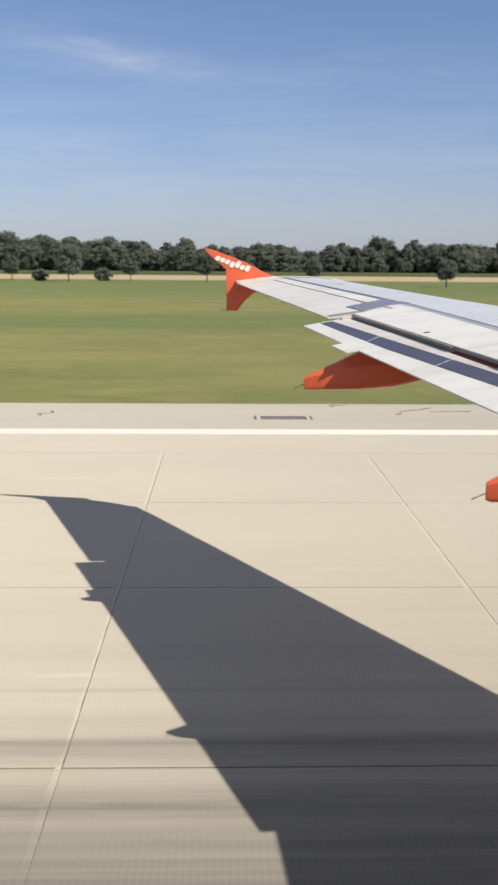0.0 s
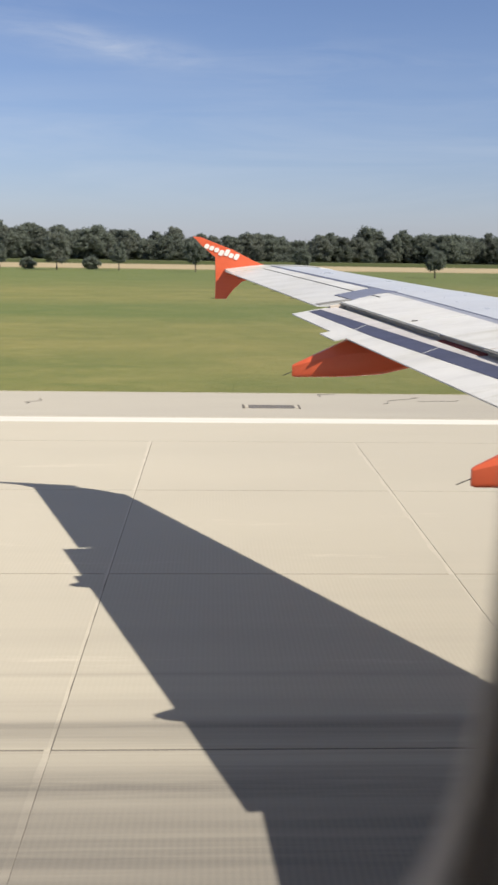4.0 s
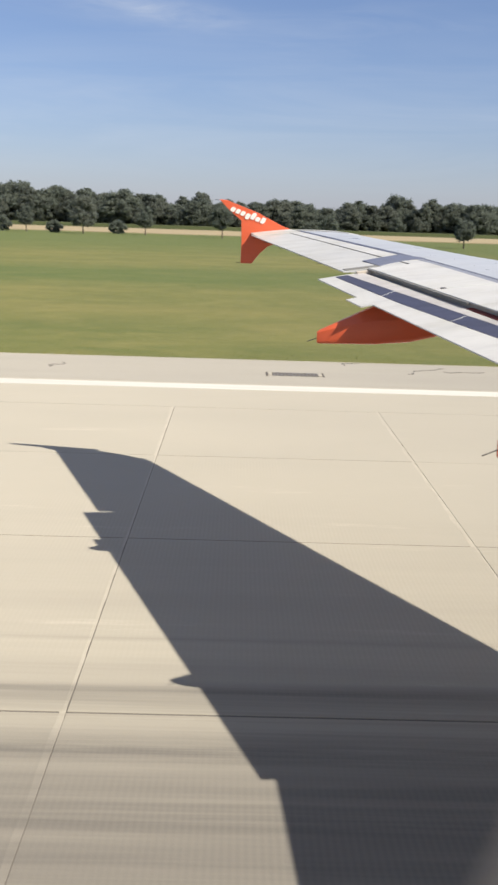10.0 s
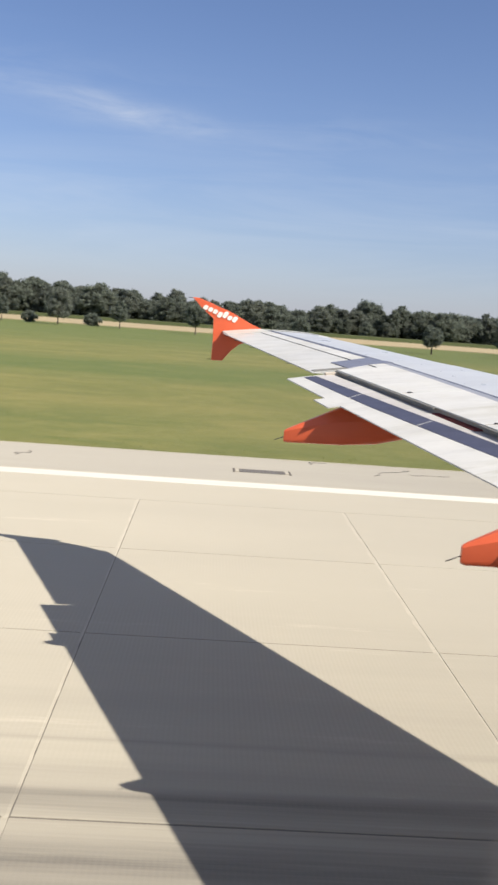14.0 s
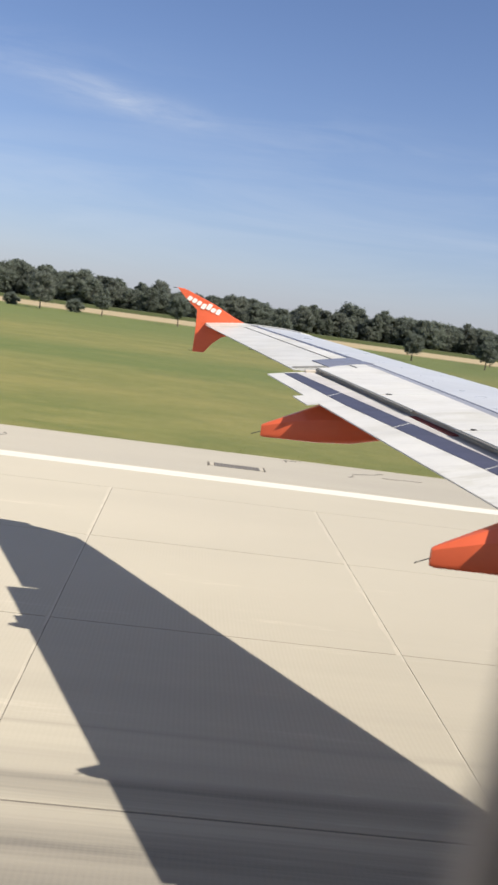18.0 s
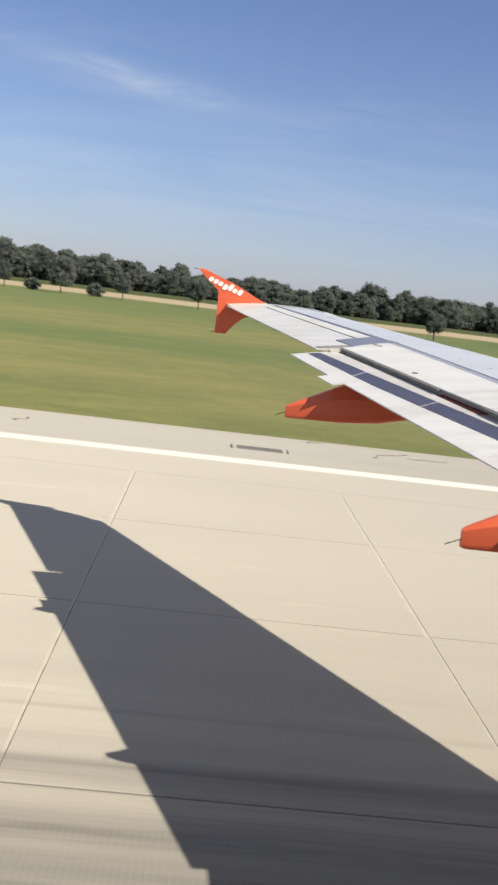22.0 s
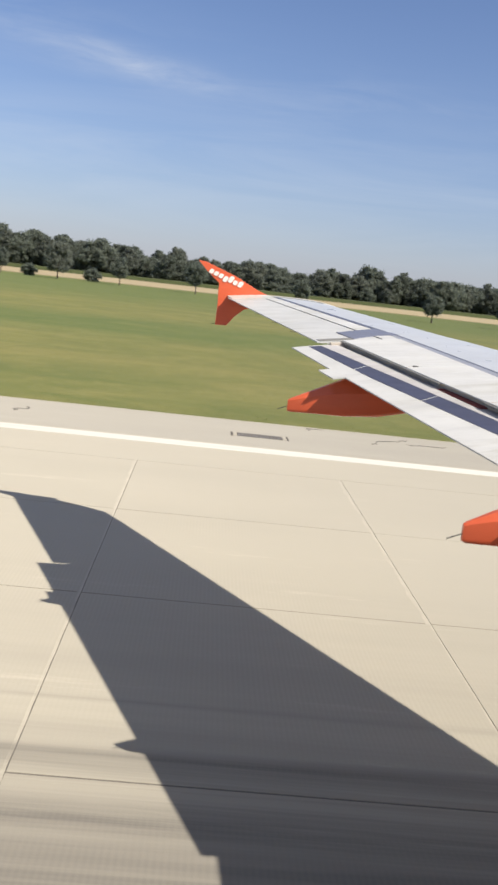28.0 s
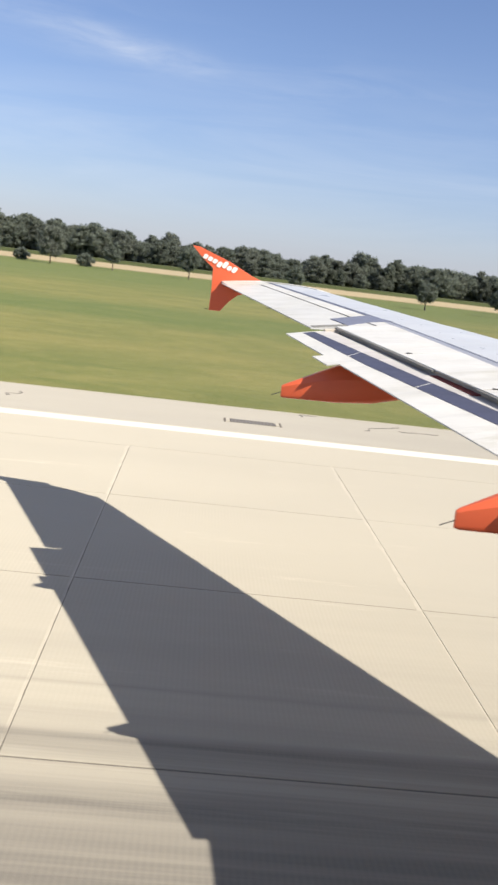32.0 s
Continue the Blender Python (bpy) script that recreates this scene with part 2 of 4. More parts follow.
def concrete(name="weathered_concrete", pale=0.0):
    k = Mat(name, 0.85)
    big = k.noise((0.10, 0.22, 1), 4, 0.55, 0.3, 0.7)
    c = k.mix(big, (0.450, 0.413, 0.326), (0.406, 0.373, 0.296))
    c = k.mix(k.math("MULTIPLY", k.noise((1.1, 0.7, 1), 5, 0.7, 0.45, 0.85), 0.5), c, (0.44, 0.40, 0.32))
    c = k.mix(k.math("MULTIPLY", k.noise(26, 2, 0.6, 0.4, 0.7), 0.25), c, (0.40, 0.365, 0.295))
    c = k.mix(k.math("MULTIPLY", k.random(), 0.22), c, (0.45, 0.41, 0.33))
    # pale scuffs where the surface was ground or patched
    scuff = k.math("MULTIPLY", k.noise((0.22, 1.6, 1), 6, 0.75, 0.60, 0.78), 0.45)
    c = k.mix(scuff, c, (0.66, 0.61, 0.49))
    if pale:
        c = k.mix(k.math("MULTIPLY", k.noise((2, 1.3, 1), 4, 0.7, 0.35, 0.7), pale), c, (0.56, 0.51, 0.41))
    y = k.axis(1)
    # a grey film of wear over the middle of the runway
    veil = k.math("MULTIPLY", k.noise((0.03, 0.9, 1), 4, 0.7, 0.30, 0.80), k.span(y, 2.0, 12.0, 3.4))
    c = k.mix(k.math("MULTIPLY", veil, 0.34), c, (0.19, 0.172, 0.148))
    # tyre rubber laid down along the wheel tracks: broad smears, then single thin skids
    track = k.math("MULTIPLY", k.noise((0.022, 1.15, 1), 5, 0.72, 0.47, 0.70), k.span(y, 4.0, 8.6, 0.8))
    track = k.math("MULTIPLY", track, k.noise((0.07, 0.6, 1), 3, 0.6, 0.2, 0.65))
    c = k.mix(k.math("MULTIPLY", track, 0.85), c, (0.058, 0.054, 0.052))
    for at, half, amount in ((9.45, 0.05, 0.24), (8.30, 0.11, 0.50), (7.25, 0.18, 0.70), (6.30, 0.13, 0.70)):
        wander = k.math("ADD", y, k.math("MULTIPLY", k.noise((0.035, 0.0, 1), 2, 0.5, 0.0, 1.0), 0.5))
        skid = k.math("MULTIPLY", k.span(wander, at + 0.25 - half, at + 0.25 + half, half * 1.1), k.noise((0.13, 4.0, 1), 5, 0.75, 0.30, 0.60))
        c = k.mix(k.math("MULTIPLY", skid, amount), c, (0.062, 0.058, 0.055))
    rubber = k.math("MULTIPLY", k.math("ADD", k.math("MULTIPLY", k.noise((0.05, 1.6, 1), 5, 0.7, 0.35, 0.7), 0.5), 0.5), k.span(y, -6.0, 7.2, 0.9))
    c = k.mix(k.math("MULTIPLY", rubber, 0.72), c, (0.098, 0.090, 0.084))
    # transverse grooves
    w = k.t.nodes.new("ShaderNodeTexWave")
    w.wave_type, w.bands_direction = "BANDS", "X"
    w.inputs["Scale"].default_value, w.inputs["Distortion"].default_value = 5.4, 0.2
    k.link(k.where, w.inputs["Vector"])
    groove = k.math("MULTIPLY", w.outputs["Fac"], k.noise((0.10, 0.14, 1), 2, 0.5, 0.40, 0.62))
    c = k.mix(k.math("MULTIPLY", groove, 0.20), c, (0.32, 0.29, 0.235))
    k.bump(k.noise(60, 3, 0.6), 0.25, 0.004)
    k.bump(k.noise(3, 4, 0.6), 0.15, 0.01)
    return k.done(c)


def asphalt(name, a, b, grain):
    k = Mat(name, 0.9)
    c = k.mix(k.noise((0.08, 0.5, 1), 5, 0.65, 0.3, 0.7), a, b)
    c = k.mix(k.math("MULTIPLY", k.noise(30, 2, 0.6, 0.45, 0.75), 0.35), c, grain)
    k.bump(k.noise(45, 3, 0.6), 0.35, 0.006)
    return k.done(c)


def grass():
    k = Mat("mown_grass", 0.92)
    y = k.axis(1)
    c = k.mix(k.noise((0.35, 0.9, 1), 5, 0.66, 0.32, 0.70), (0.116, 0.129, 0.037), (0.160, 0.157, 0.050))
    # broad blotches, drawn out along the mowing, then smaller ragged patches
    c = k.mix(k.math("MULTIPLY", k.noise((0.030, 0.075, 1), 5, 0.62, 0.40, 0.66), 0.65), c, (0.190, 0.168, 0.062))
    c = k.mix(k.math("MULTIPLY", k.noise((0.024, 0.09, 1), 4, 0.60, 0.46, 0.70), 0.60), c, (0.092, 0.117, 0.032))
    c = k.mix(k.math("MULTIPLY", k.noise((0.11, 0.20, 1), 6, 0.72, 0.47, 0.66, 0.6), 0.80), c, (0.222, 0.192, 0.074))
    c = k.mix(k.math("MULTIPLY", k.noise((0.17, 0.24, 1), 6, 0.74, 0.50, 0.68, 0.8), 0.65), c, (0.088, 0.106, 0.031))
    c = k.mix(k.math("MULTIPLY", k.noise((0.8, 1.0, 1), 5, 0.75, 0.52, 0.72), 0.48), c, (0.245, 0.220, 0.088))
    # long strips mown at different times, beside the runway
    dry = k.math("ADD", k.math("MULTIPLY", k.span(y, 36, 62, 6), 0.30), k.math("MULTIPLY", k.span(y, 98, 122, 10), 0.32))
    c = k.mix(k.math("MULTIPLY", dry, k.noise((0.04, 0.22, 1), 4, 0.65, 0.2, 0.7)), c, (0.205, 0.174, 0.066))
    edge = k.math("MULTIPLY", k.span(y, 20, 35.5, 2.5), k.noise((0.5, 0.6, 1), 4, 0.7, 0.25, 0.62))
    c = k.mix(k.math("MULTIPLY", edge, 0.55), c, (0.112, 0.128, 0.036))
    green = k.math("ADD", k.math("MULTIPLY", k.span(y, 66, 92, 7), 0.55), k.math("MULTIPLY", k.span(y, 150, 330, 30), 0.60))
    c = k.mix(green, c, (0.084, 0.118, 0.033))
    c = k.mix(1.0, c, (0.97, 1.01, 0.80), "MULTIPLY")
    k.bump(k.noise((2.2, 3.5, 3), 5, 0.7), 0.45, 0.10)
    return k.done(c)


def field(name, a, b):
    k = Mat(name, 0.95)
    c = k.mix(k.noise((0.02, 0.2, 1), 5, 0.7, 0.3, 0.7), a, b)
    c = k.mix(k.math("MULTIPLY", k.noise((0.5, 2.5, 1), 4, 0.7, 0.4, 0.8), 0.4), c, tuple(x * 0.6 for x in b))
    k.bump(k.noise((0.6, 4, 2), 4, 0.7), 0.5, 0.1)
    return k.done(c)


def leaves(name, a, b):
    k = Mat(name, 0.95)
    k.b.inputs["Specular IOR Level"].default_value = 0.1
    c = k.mix(k.island(), a, b)
    c = k.mix(k.math("MULTIPLY", k.random(), 0.50), c, tuple(0.5 * (x + y) * 0.80 for x, y in zip(a, b)))
    c = k.mix(k.math("MULTIPLY", k.noise(0.35, 3, 0.6, 0.35, 0.7), 0.25), c, tuple(x * 0.8 for x in a))
    thin = k.t.nodes.new("ShaderNodeBsdfTranslucent")
    k.link(c, thin.inputs[0])
    both = k.t.nodes.new("ShaderNodeMixShader")
    both.inputs[0].default_value = 0.62
    k.link(k.b.outputs[0], both.inputs[1])
    k.link(thin.outputs[0], both.inputs[2])
    k.link(both.outputs[0], k.t.nodes["Material Output"].inputs[0])
    return k.done(c)


def bark(name, rgb):
    k = Mat(name, 0.9)
    c = k.mix(k.noise((6, 6, 1.2), 4, 0.7, 0.3, 0.7), rgb, tuple(x * 0.45 for x in rgb))
    k.bump(k.noise((12, 12, 2), 3, 0.6), 0.5, 0.03)
    return k.done(c)


M_CONCRETE = concrete()
M_FILLER = concrete("patchy_joint_filler", 0.75)
M_SHOULDER = asphalt("pale_shoulder_asphalt", (0.405, 0.374, 0.306), (0.358, 0.332, 0.275), (0.280, 0.260, 0.216))
M_JOINT = asphalt("joint_sealant", (0.17, 0.15, 0.125), (0.13, 0.115, 0.095), (0.09, 0.08, 0.07))
M_SEALANT = asphalt("pale_joint_filler", (0.50, 0.455, 0.365), (0.40, 0.365, 0.295), (0.29, 0.265, 0.215))
M_TAR = asphalt("black_tar", (0.045, 0.042, 0.04), (0.03, 0.03, 0.03), (0.06, 0.055, 0.05))
M_LINE = paint("white_road_paint", (0.70, 0.672, 0.59), 0.8, 0.10, (0.3, 4, 1))
M_GRASS = grass()
M_STUBBLE = field("pale_straw_stubble", (0.44, 0.36, 0.215), (0.36, 0.285, 0.16))
M_MAIZE = field("dark_green_crop", (0.120, 0.140, 0.055), (0.095, 0.115, 0.045))
# leaf colours paler and greyer than foliage, with distance haze put into them
M_LEAF = leaves("dark_green_leaves", (0.200, 0.230, 0.185), (0.232, 0.258, 0.208))
M_LEAF_2 = leaves("grey_green_leaves", (0.220, 0.243, 0.198), (0.248, 0.270, 0.222))
M_BARK = bark("grey_brown_bark", (0.16, 0.125, 0.095))
M_BIRCH = bark("white_birch_bark", (0.62, 0.60, 0.55))
M_STEEL = paint("cast_iron", (0.19, 0.175, 0.155), 0.6, 0.3)
M_WALL = paint("white_render_wall", (0.76, 0.75, 0.71), 0.8, 0.08)
M_ROOF = paint("red_tile_roof", (0.34, 0.10, 0.06), 0.8, 0.2)
M_RED = paint("red_marker_paint", (0.70, 0.06, 0.04), 0.5, 0.08)
M_YELLOW = paint("yellow_marker_paint", (0.80, 0.50, 0.03), 0.5, 0.08)
M_GLASS = paint("dark_window_glass", (0.04, 0.045, 0.05), 0.1, 0.05)


# ---- builders ----
def mesh_of(name, verts, faces, smooth=False):
    me = bpy.data.meshes.new(name)
    me.from_pydata([tuple(v) for v in verts], [], faces)
    me.validate()
    if smooth:
        me.polygons.foreach_set("use_smooth", [True] * len(me.polygons))
    me.update()
    return me


def recalc(me):
    bm = bmesh.new()
    bm.from_mesh(me)
    bmesh.ops.recalc_face_normals(bm, faces=bm.faces)
    bm.to_mesh(me)
    bm.free()
    return me


def part(name, me, material, parent=None, label=""):
    """One mesh object under a thing or a part."""
    if isinstance(me, bmesh.types.BMesh):
        bm, me = me, bpy.data.meshes.new(name)
        bm.to_mesh(me)
        bm.free()
    if material and not me.materials:
        me.materials.append(material)
    ob = new(name, me)
    ob.parent = parent
    if label:
        tagged(ob, label)
    return ob


def thing(name, label, category, group="", at=(0, 0, 0)):
    ob = new(name)
    ob.location = at
    ob.empty_display_size = 0.2
    return tagged(ob, label, category, group)


def slab(fn, n, m, thick, smooth=True):
    """A curved panel: fn(s, t) is its top, thick(s, t) its depth downwards."""
    top = [[Vector(fn(i / n, j / m)) for j in range(m + 1)] for i in range(n + 1)]
    verts, faces = [], []
    for sheet in (0, 1):
        for i in range(n + 1):
            for j in range(m + 1):
                d = thick(i / n, j / m) if callable(thick) else thick
                verts.append(top[i][j] - Vector((0, 0, d * sheet)))
    at = lambda s, i, j: s * (n + 1) * (m + 1) + i * (m + 1) + j
    for i in range(n):
        for j in range(m):
            faces.append((at(0, i, j), at(0, i + 1, j), at(0, i + 1, j + 1), at(0, i, j + 1)))
            faces.append((at(1, i, j), at(1, i, j + 1), at(1, i + 1, j + 1), at(1, i + 1, j)))
    for i in range(n):
        faces.append((at(0, i, 0), at(1, i, 0), at(1, i + 1, 0), at(0, i + 1, 0)))
        faces.append((at(0, i, m), at(0, i + 1, m), at(1, i + 1, m), at(1, i, m)))
    for j in range(m):
        faces.append((at(0, 0, j), at(0, 0, j + 1), at(1, 0, j + 1), at(1, 0, j)))
        faces.append((at(0, n, j), at(1, n, j), at(1, n, j + 1), at(0, n, j + 1)))
    me = recalc(mesh_of("panel", verts, faces))
    if smooth:
        me.polygons.foreach_set("use_smooth", [True] * len(me.polygons))
        me.set_sharp_from_angle(angle=radians(30))
    return me


def loft(rings, closed=True, caps=True, smooth=True, sharp=38):
    n = len(rings[0])
    verts = [v for r in rings for v in r]
    faces = []
    for a in range(len(rings) - 1):
        for b in range(n if closed else n - 1):
            c = (b + 1) % n
            faces.append((a * n + b, a * n + c, (a + 1) * n + c, (a + 1) * n + b))
    if caps:
        faces += [tuple(range(n)), tuple(range((len(rings) - 1) * n, len(rings) * n))]
    me = recalc(mesh_of("loft", verts, faces))
    if smooth:
        me.polygons.foreach_set("use_smooth", [True] * len(me.polygons))
        me.set_sharp_from_angle(angle=radians(sharp))
    return me


def block(x0, x1, y0, y1, z0, z1, bevel=0.0):
    bm = bmesh.new()
    bmesh.ops.create_cube(bm, size=1, matrix=Matrix.Translation(((x0 + x1) / 2, (y0 + y1) / 2, (z0 + z1) / 2))
                          @ Matrix.Diagonal((x1 - x0, y1 - y0, z1 - z0, 1)))
    if bevel:
        bmesh.ops.bevel(bm, geom=bm.edges[:], offset=bevel, segments=1, affect="EDGES")
    return bm


def rod(a, b, r0, r1=None, n=8):
    a, b = Vector(a), Vector(b)
    r1 = r0 if r1 is None else r1
    q = (b - a).to_track_quat("Z", "Y").to_matrix()
    ring = lambda c, r: [c + q @ Vector((r * math.cos(2 * math.pi * k / n), r * math.sin(2 * math.pi * k / n), 0)) for k in range(n)]
    return loft([ring(a, r0), ring(b, r1)])


# ---- the left wing ----
KINK = 4.9


def x_te(y):
    return 0.16 + 0.295 * (15.3 - max(y, KINK))


def x_le(y):
    return 1.65 + 0.51 * (15.2 - y)


def z_te(y):
    return 4.14 - 0.095 * (15.3 - y)


def half_thick(u):
    return 5 * 0.115 * (0.2969 * math.sqrt(max(u, 0)) - 0.126 * u - 0.3516 * u ** 2 + 0.2843 * u ** 3 - 0.1036 * u ** 4)


def tip_cut(y):
    """The wingtip's rounded front corner, as a chord share."""
    return 0.85 * max(0.0, (y - 14.55) / 0.75) ** 2 / (x_le(y) - x_te(y))


def skin(y, u, side=1):
    """A point of the wing: u runs from the leading edge (0) to the trailing edge (1)."""
    c, u = x_le(y) - x_te(y), max(u, tip_cut(y))
    z = z_te(y) + 0.026 * c * (1 - u) + c * half_thick(u) * (1.0 if side > 0 else -0.85) * (0.92 if y > 12 else 1.0)
    return Vector((x_le(y) - u * c, y, z))


def lerp(a, b, t):
    return a + (b - a) * t


def panel(y0, y1, u0, u1, up, thick, n=6, m=6):
    """A panel of the upper skin between two span stations and two chord shares."""
    lo, hi = (u if callable(u) else (lambda y, u=u: u) for u in (u0, u1))

    def top(s, t):
        y = lerp(y0, y1, s)
        return skin(y, lerp(lo(y), hi(y), t)) + Vector((0, 0, up))
    return slab(top, n, m, thick)


HINGE = 0.645       # chord share of the aileron's hinge line


def spar(y, more=0.0):
    """Chord share of the painted line over the rear spar."""
    return 0.487 + 0.034 * min(5.0, max(0.0, 12.4 - y)) + more


def box_ring(y, u_end, u_start=0.0):
    us = [u_start + (u_end - u_start) * (k / 14) ** 1.6 for k in range(15)]
    return [skin(y, u) for u in us] + [skin(y, u, -1) for u in reversed(us[1:])]


wing = thing("airliner", "white airliner, flaps extended, with orange wingtip and fairings, on the runway", "aircraft")
stations = [-0.3 + 0.4 * k for k in range(14)] + [5.3 + 0.4 * k for k in range(16)] + [11.55]
part("wing_box", loft([box_ring(y, 0.80) for y in stations]), M_PALE, wing)
part("outer_wing_box", loft([box_ring(y, HINGE) for y in [11.58, 12.2, 12.8, 13.4, 14.0, 14.5, 14.7, 14.85, 15.0, 15.12, 15.25]]), M_PALE, wing)
part("forward_skin", panel(0.4, 15.24, 0.10, lambda y: spar(y, -0.006), 0.004, 0.012, 44, 10), M_FORE, wing, "blue-grey forward wing skin")
part("walkway_band", panel(0.4, 11.87, lambda y: spar(y, 0.006), lambda y: spar(y, 0.044), 0.005, 0.012, 34, 3), M_BAND_PALE, wing, "pale blue-grey painted band")
part("outer_walkway_band", panel(11.875, 15.22, 0.484, 0.525, 0.005, 0.012, 12, 3), M_BAND, wing, "dark blue-grey painted band")
part("spar_joint", panel(0.4, 11.87, lambda y: spar(y, -0.0055), lambda y: spar(y, 0.0055), 0.0065, 0.012, 34, 1), M_BAND, wing, "thin dark joint along the spar")
part("tip_skin", panel(11.563, 15.24, 0.528, HINGE - 0.001, 0.004, 0.012, 14, 5), M_WHITE, wing)
part("hinge_gap", panel(11.62, 15.0, HINGE, HINGE + 0.009, 0.0025, 0.012, 14, 1), M_WICK, wing, "dark gap before the aileron")
part("tip_leading_edge", slab(lambda s, t: skin(lerp(14.74, 15.27, s), tip_cut(lerp(14.74, 15.27, s)) + 0.12 * t) + Vector((0, 0, 0.014)), 8, 5, 0.05), M_WHITE, wing, "white wingtip leading edge")
part("tip_fillet", slab(lambda s, t: skin(lerp(14.98, 15.283, s), lerp(0.55, 0.985, t)) + Vector((0, 0, 0.004 + 0.016 * s * s)), 5, 8, 0.02), M_WHITE, wing, "white fillet at the wingtip fence")
part("chordwise_band", slab(lambda a, b: skin(lerp(11.84 - 0.22 * b * b, 12.34 - 0.26 * b, a), lerp(0.505, 0.80, b)) + Vector((0, 0, 0.009)), 4, 10, 0.014),
     M_PATCH, wing, "grey-blue painted band")
aileron = part("aileron", panel(11.585, 15.2, HINGE + 0.010, 1.0, 0.0, lambda s, t: 0.105 * (1 - t) + 0.012, 14, 7), M_PALE, wing, "pale grey aileron")
for y0, y1 in ((5.0, 7.04), (7.055, 8.54), (8.555, 10.04), (10.055, 11.56)):
    part("spoiler", panel(y0, y1, lambda y: spar(y, 0.047), 0.872, 0.010, 0.014, 10, 6), M_WHITE, wing, "white spoiler panel")
for y0, y1 in ((5.01, 6.62), (6.655, 8.60), (9.36, 10.30), (10.31, 11.55)):
    part("spoiler_edge", panel(y0, y1, 0.8735, 0.882, 0.002, 0.016, 10, 1), M_RAIL, wing, "grey-green metal edge of the spoiler")
part("aileron_end_rib", panel(11.592, 11.70, 0.802, 0.985, 0.006, 0.03, 2, 6), M_RAIL, wing, "grey end rib beside the aileron")
part("inner_spoiler", panel(1.6, 4.9, 0.60, 0.86, 0.010, 0.03, 8, 6), M_WHITE, wing, "white spoiler panel")
part("flap_cove", panel(5.0, 11.5, 0.74, 0.90, -0.10, 0.02, 12, 3), M_CAVITY, wing, "grey-brown flap cove")
for y in (7.0475, 8.5475, 10.0475):
    part("panel_joint", panel(y - 0.006, y + 0.006, 0.825, 0.87, 0.0115, 0.01, 1, 5), M_CAVITY, wing)
    e = skin(y, 0.828)
    part("spoiler_hinge", block(e.x - 0.04, e.x + 0.02, y - 0.014, y + 0.014, e.z + 0.006, e.z + 0.018, 0.004), M_WICK, wing, "small dark hinge fitting")
    e = skin(y, 0.93)
    part("flap_bracket", block(e.x - 0.05, e.x + 0.14, y - 0.05, y + 0.02, e.z - 0.165, e.z - 0.115, 0.008), M_RAIL, wing, "pale metal bracket in the slot")
part("slot_end_wall", panel(11.50, 11.55, 0.815, 0.94, -0.012, 0.17, 2, 3), M_CAVITY, wing, "grey-brown wall at the slot's end")
part("cove_wall", panel(5.0, 11.5, 0.853, 0.860, -0.012, 0.13, 14, 1), M_CAVITY, wing, "brown cove wall behind the spoilers")
part("seal_strip", panel(8.61, 9.35, 0.862, 0.888, -0.050, 0.02, 8, 2), M_SEAL, wing, "brown-red seal strip")

for y0, y1 in ((0.9, 4.1), (4.7, 7.9), (7.95, 11.2), (11.25, 14.72)):
    def slat_ring(y):
        c = x_le(y) - x_te(y)
        pts = []
        for k in range(9):
            u = 0.15 * (1 - k / 8)
            pts.append(skin(y, u) + Vector((0.055 * c ** 0.5, 0, -0.012 * c + 0.012)))
        for k in range(1, 6):
            u = 0.05 * k / 5
            pts.append(skin(y, u, -1) + Vector((0.055 * c ** 0.5, 0, -0.012 * c)))
        for k in range(1, 5):
            p = lerp(skin(y, 0.05, -1), skin(y, 0.15), k / 5) + Vector((0.055 * c ** 0.5 + 0.03, 0, -0.012 * c))
            pts.append(p)
        return pts
    part("slat", loft([slat_ring(lerp(y0, y1, k / 6)) for k in range(7)]), M_SLAT, wing, "bare metal leading-edge slat")


def flap_te(y):
    return Vector((0.959 + 0.295 * (11.563 - y), y, 3.69 - 0.104 * (11.563 - y)))


def flap_nose_end(y):
    """Chord share at which the flap's round nose turns down into the slot."""
    return 0.264 + 0.0445 * (max(y, 5.0) - 7.96)


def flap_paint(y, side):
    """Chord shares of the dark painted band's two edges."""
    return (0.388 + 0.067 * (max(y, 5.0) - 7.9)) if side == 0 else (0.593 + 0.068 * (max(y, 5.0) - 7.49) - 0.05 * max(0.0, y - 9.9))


def flap_top(y, s, inner=False):
    """s runs from the flap's nose (0) to its trailing edge (1)."""
    e = flap_te(max(y, 5.0))
    if inner:
        e = Vector((3.02, y, flap_te(5.25).z - 0.100 * (5.25 - y)))
    e.y = y
    chord = 0.86 + 0.03 * (11.563 - max(y, 5.25))
    d = chord * (1 - s)
    z = e.z + 0.20 * d - 0.045 * d * d - 1.7 * max(0.0, flap_nose_end(y) + 0.03 - s) ** 2
    return Vector((e.x + d, y, z))


def flap_panel(y0, y1, s0, s1, up, thick, inner=False, n=12, m=5):
    lo, hi = (q if callable(q) else (lambda y, q=q: q) for q in (s0, s1))

    def top(a, b):
        y = lerp(y0, y1, a)
        return flap_top(y, lerp(lo(y), hi(y), b), inner) + Vector((0, 0, up))
    return slab(top, n, m, thick)


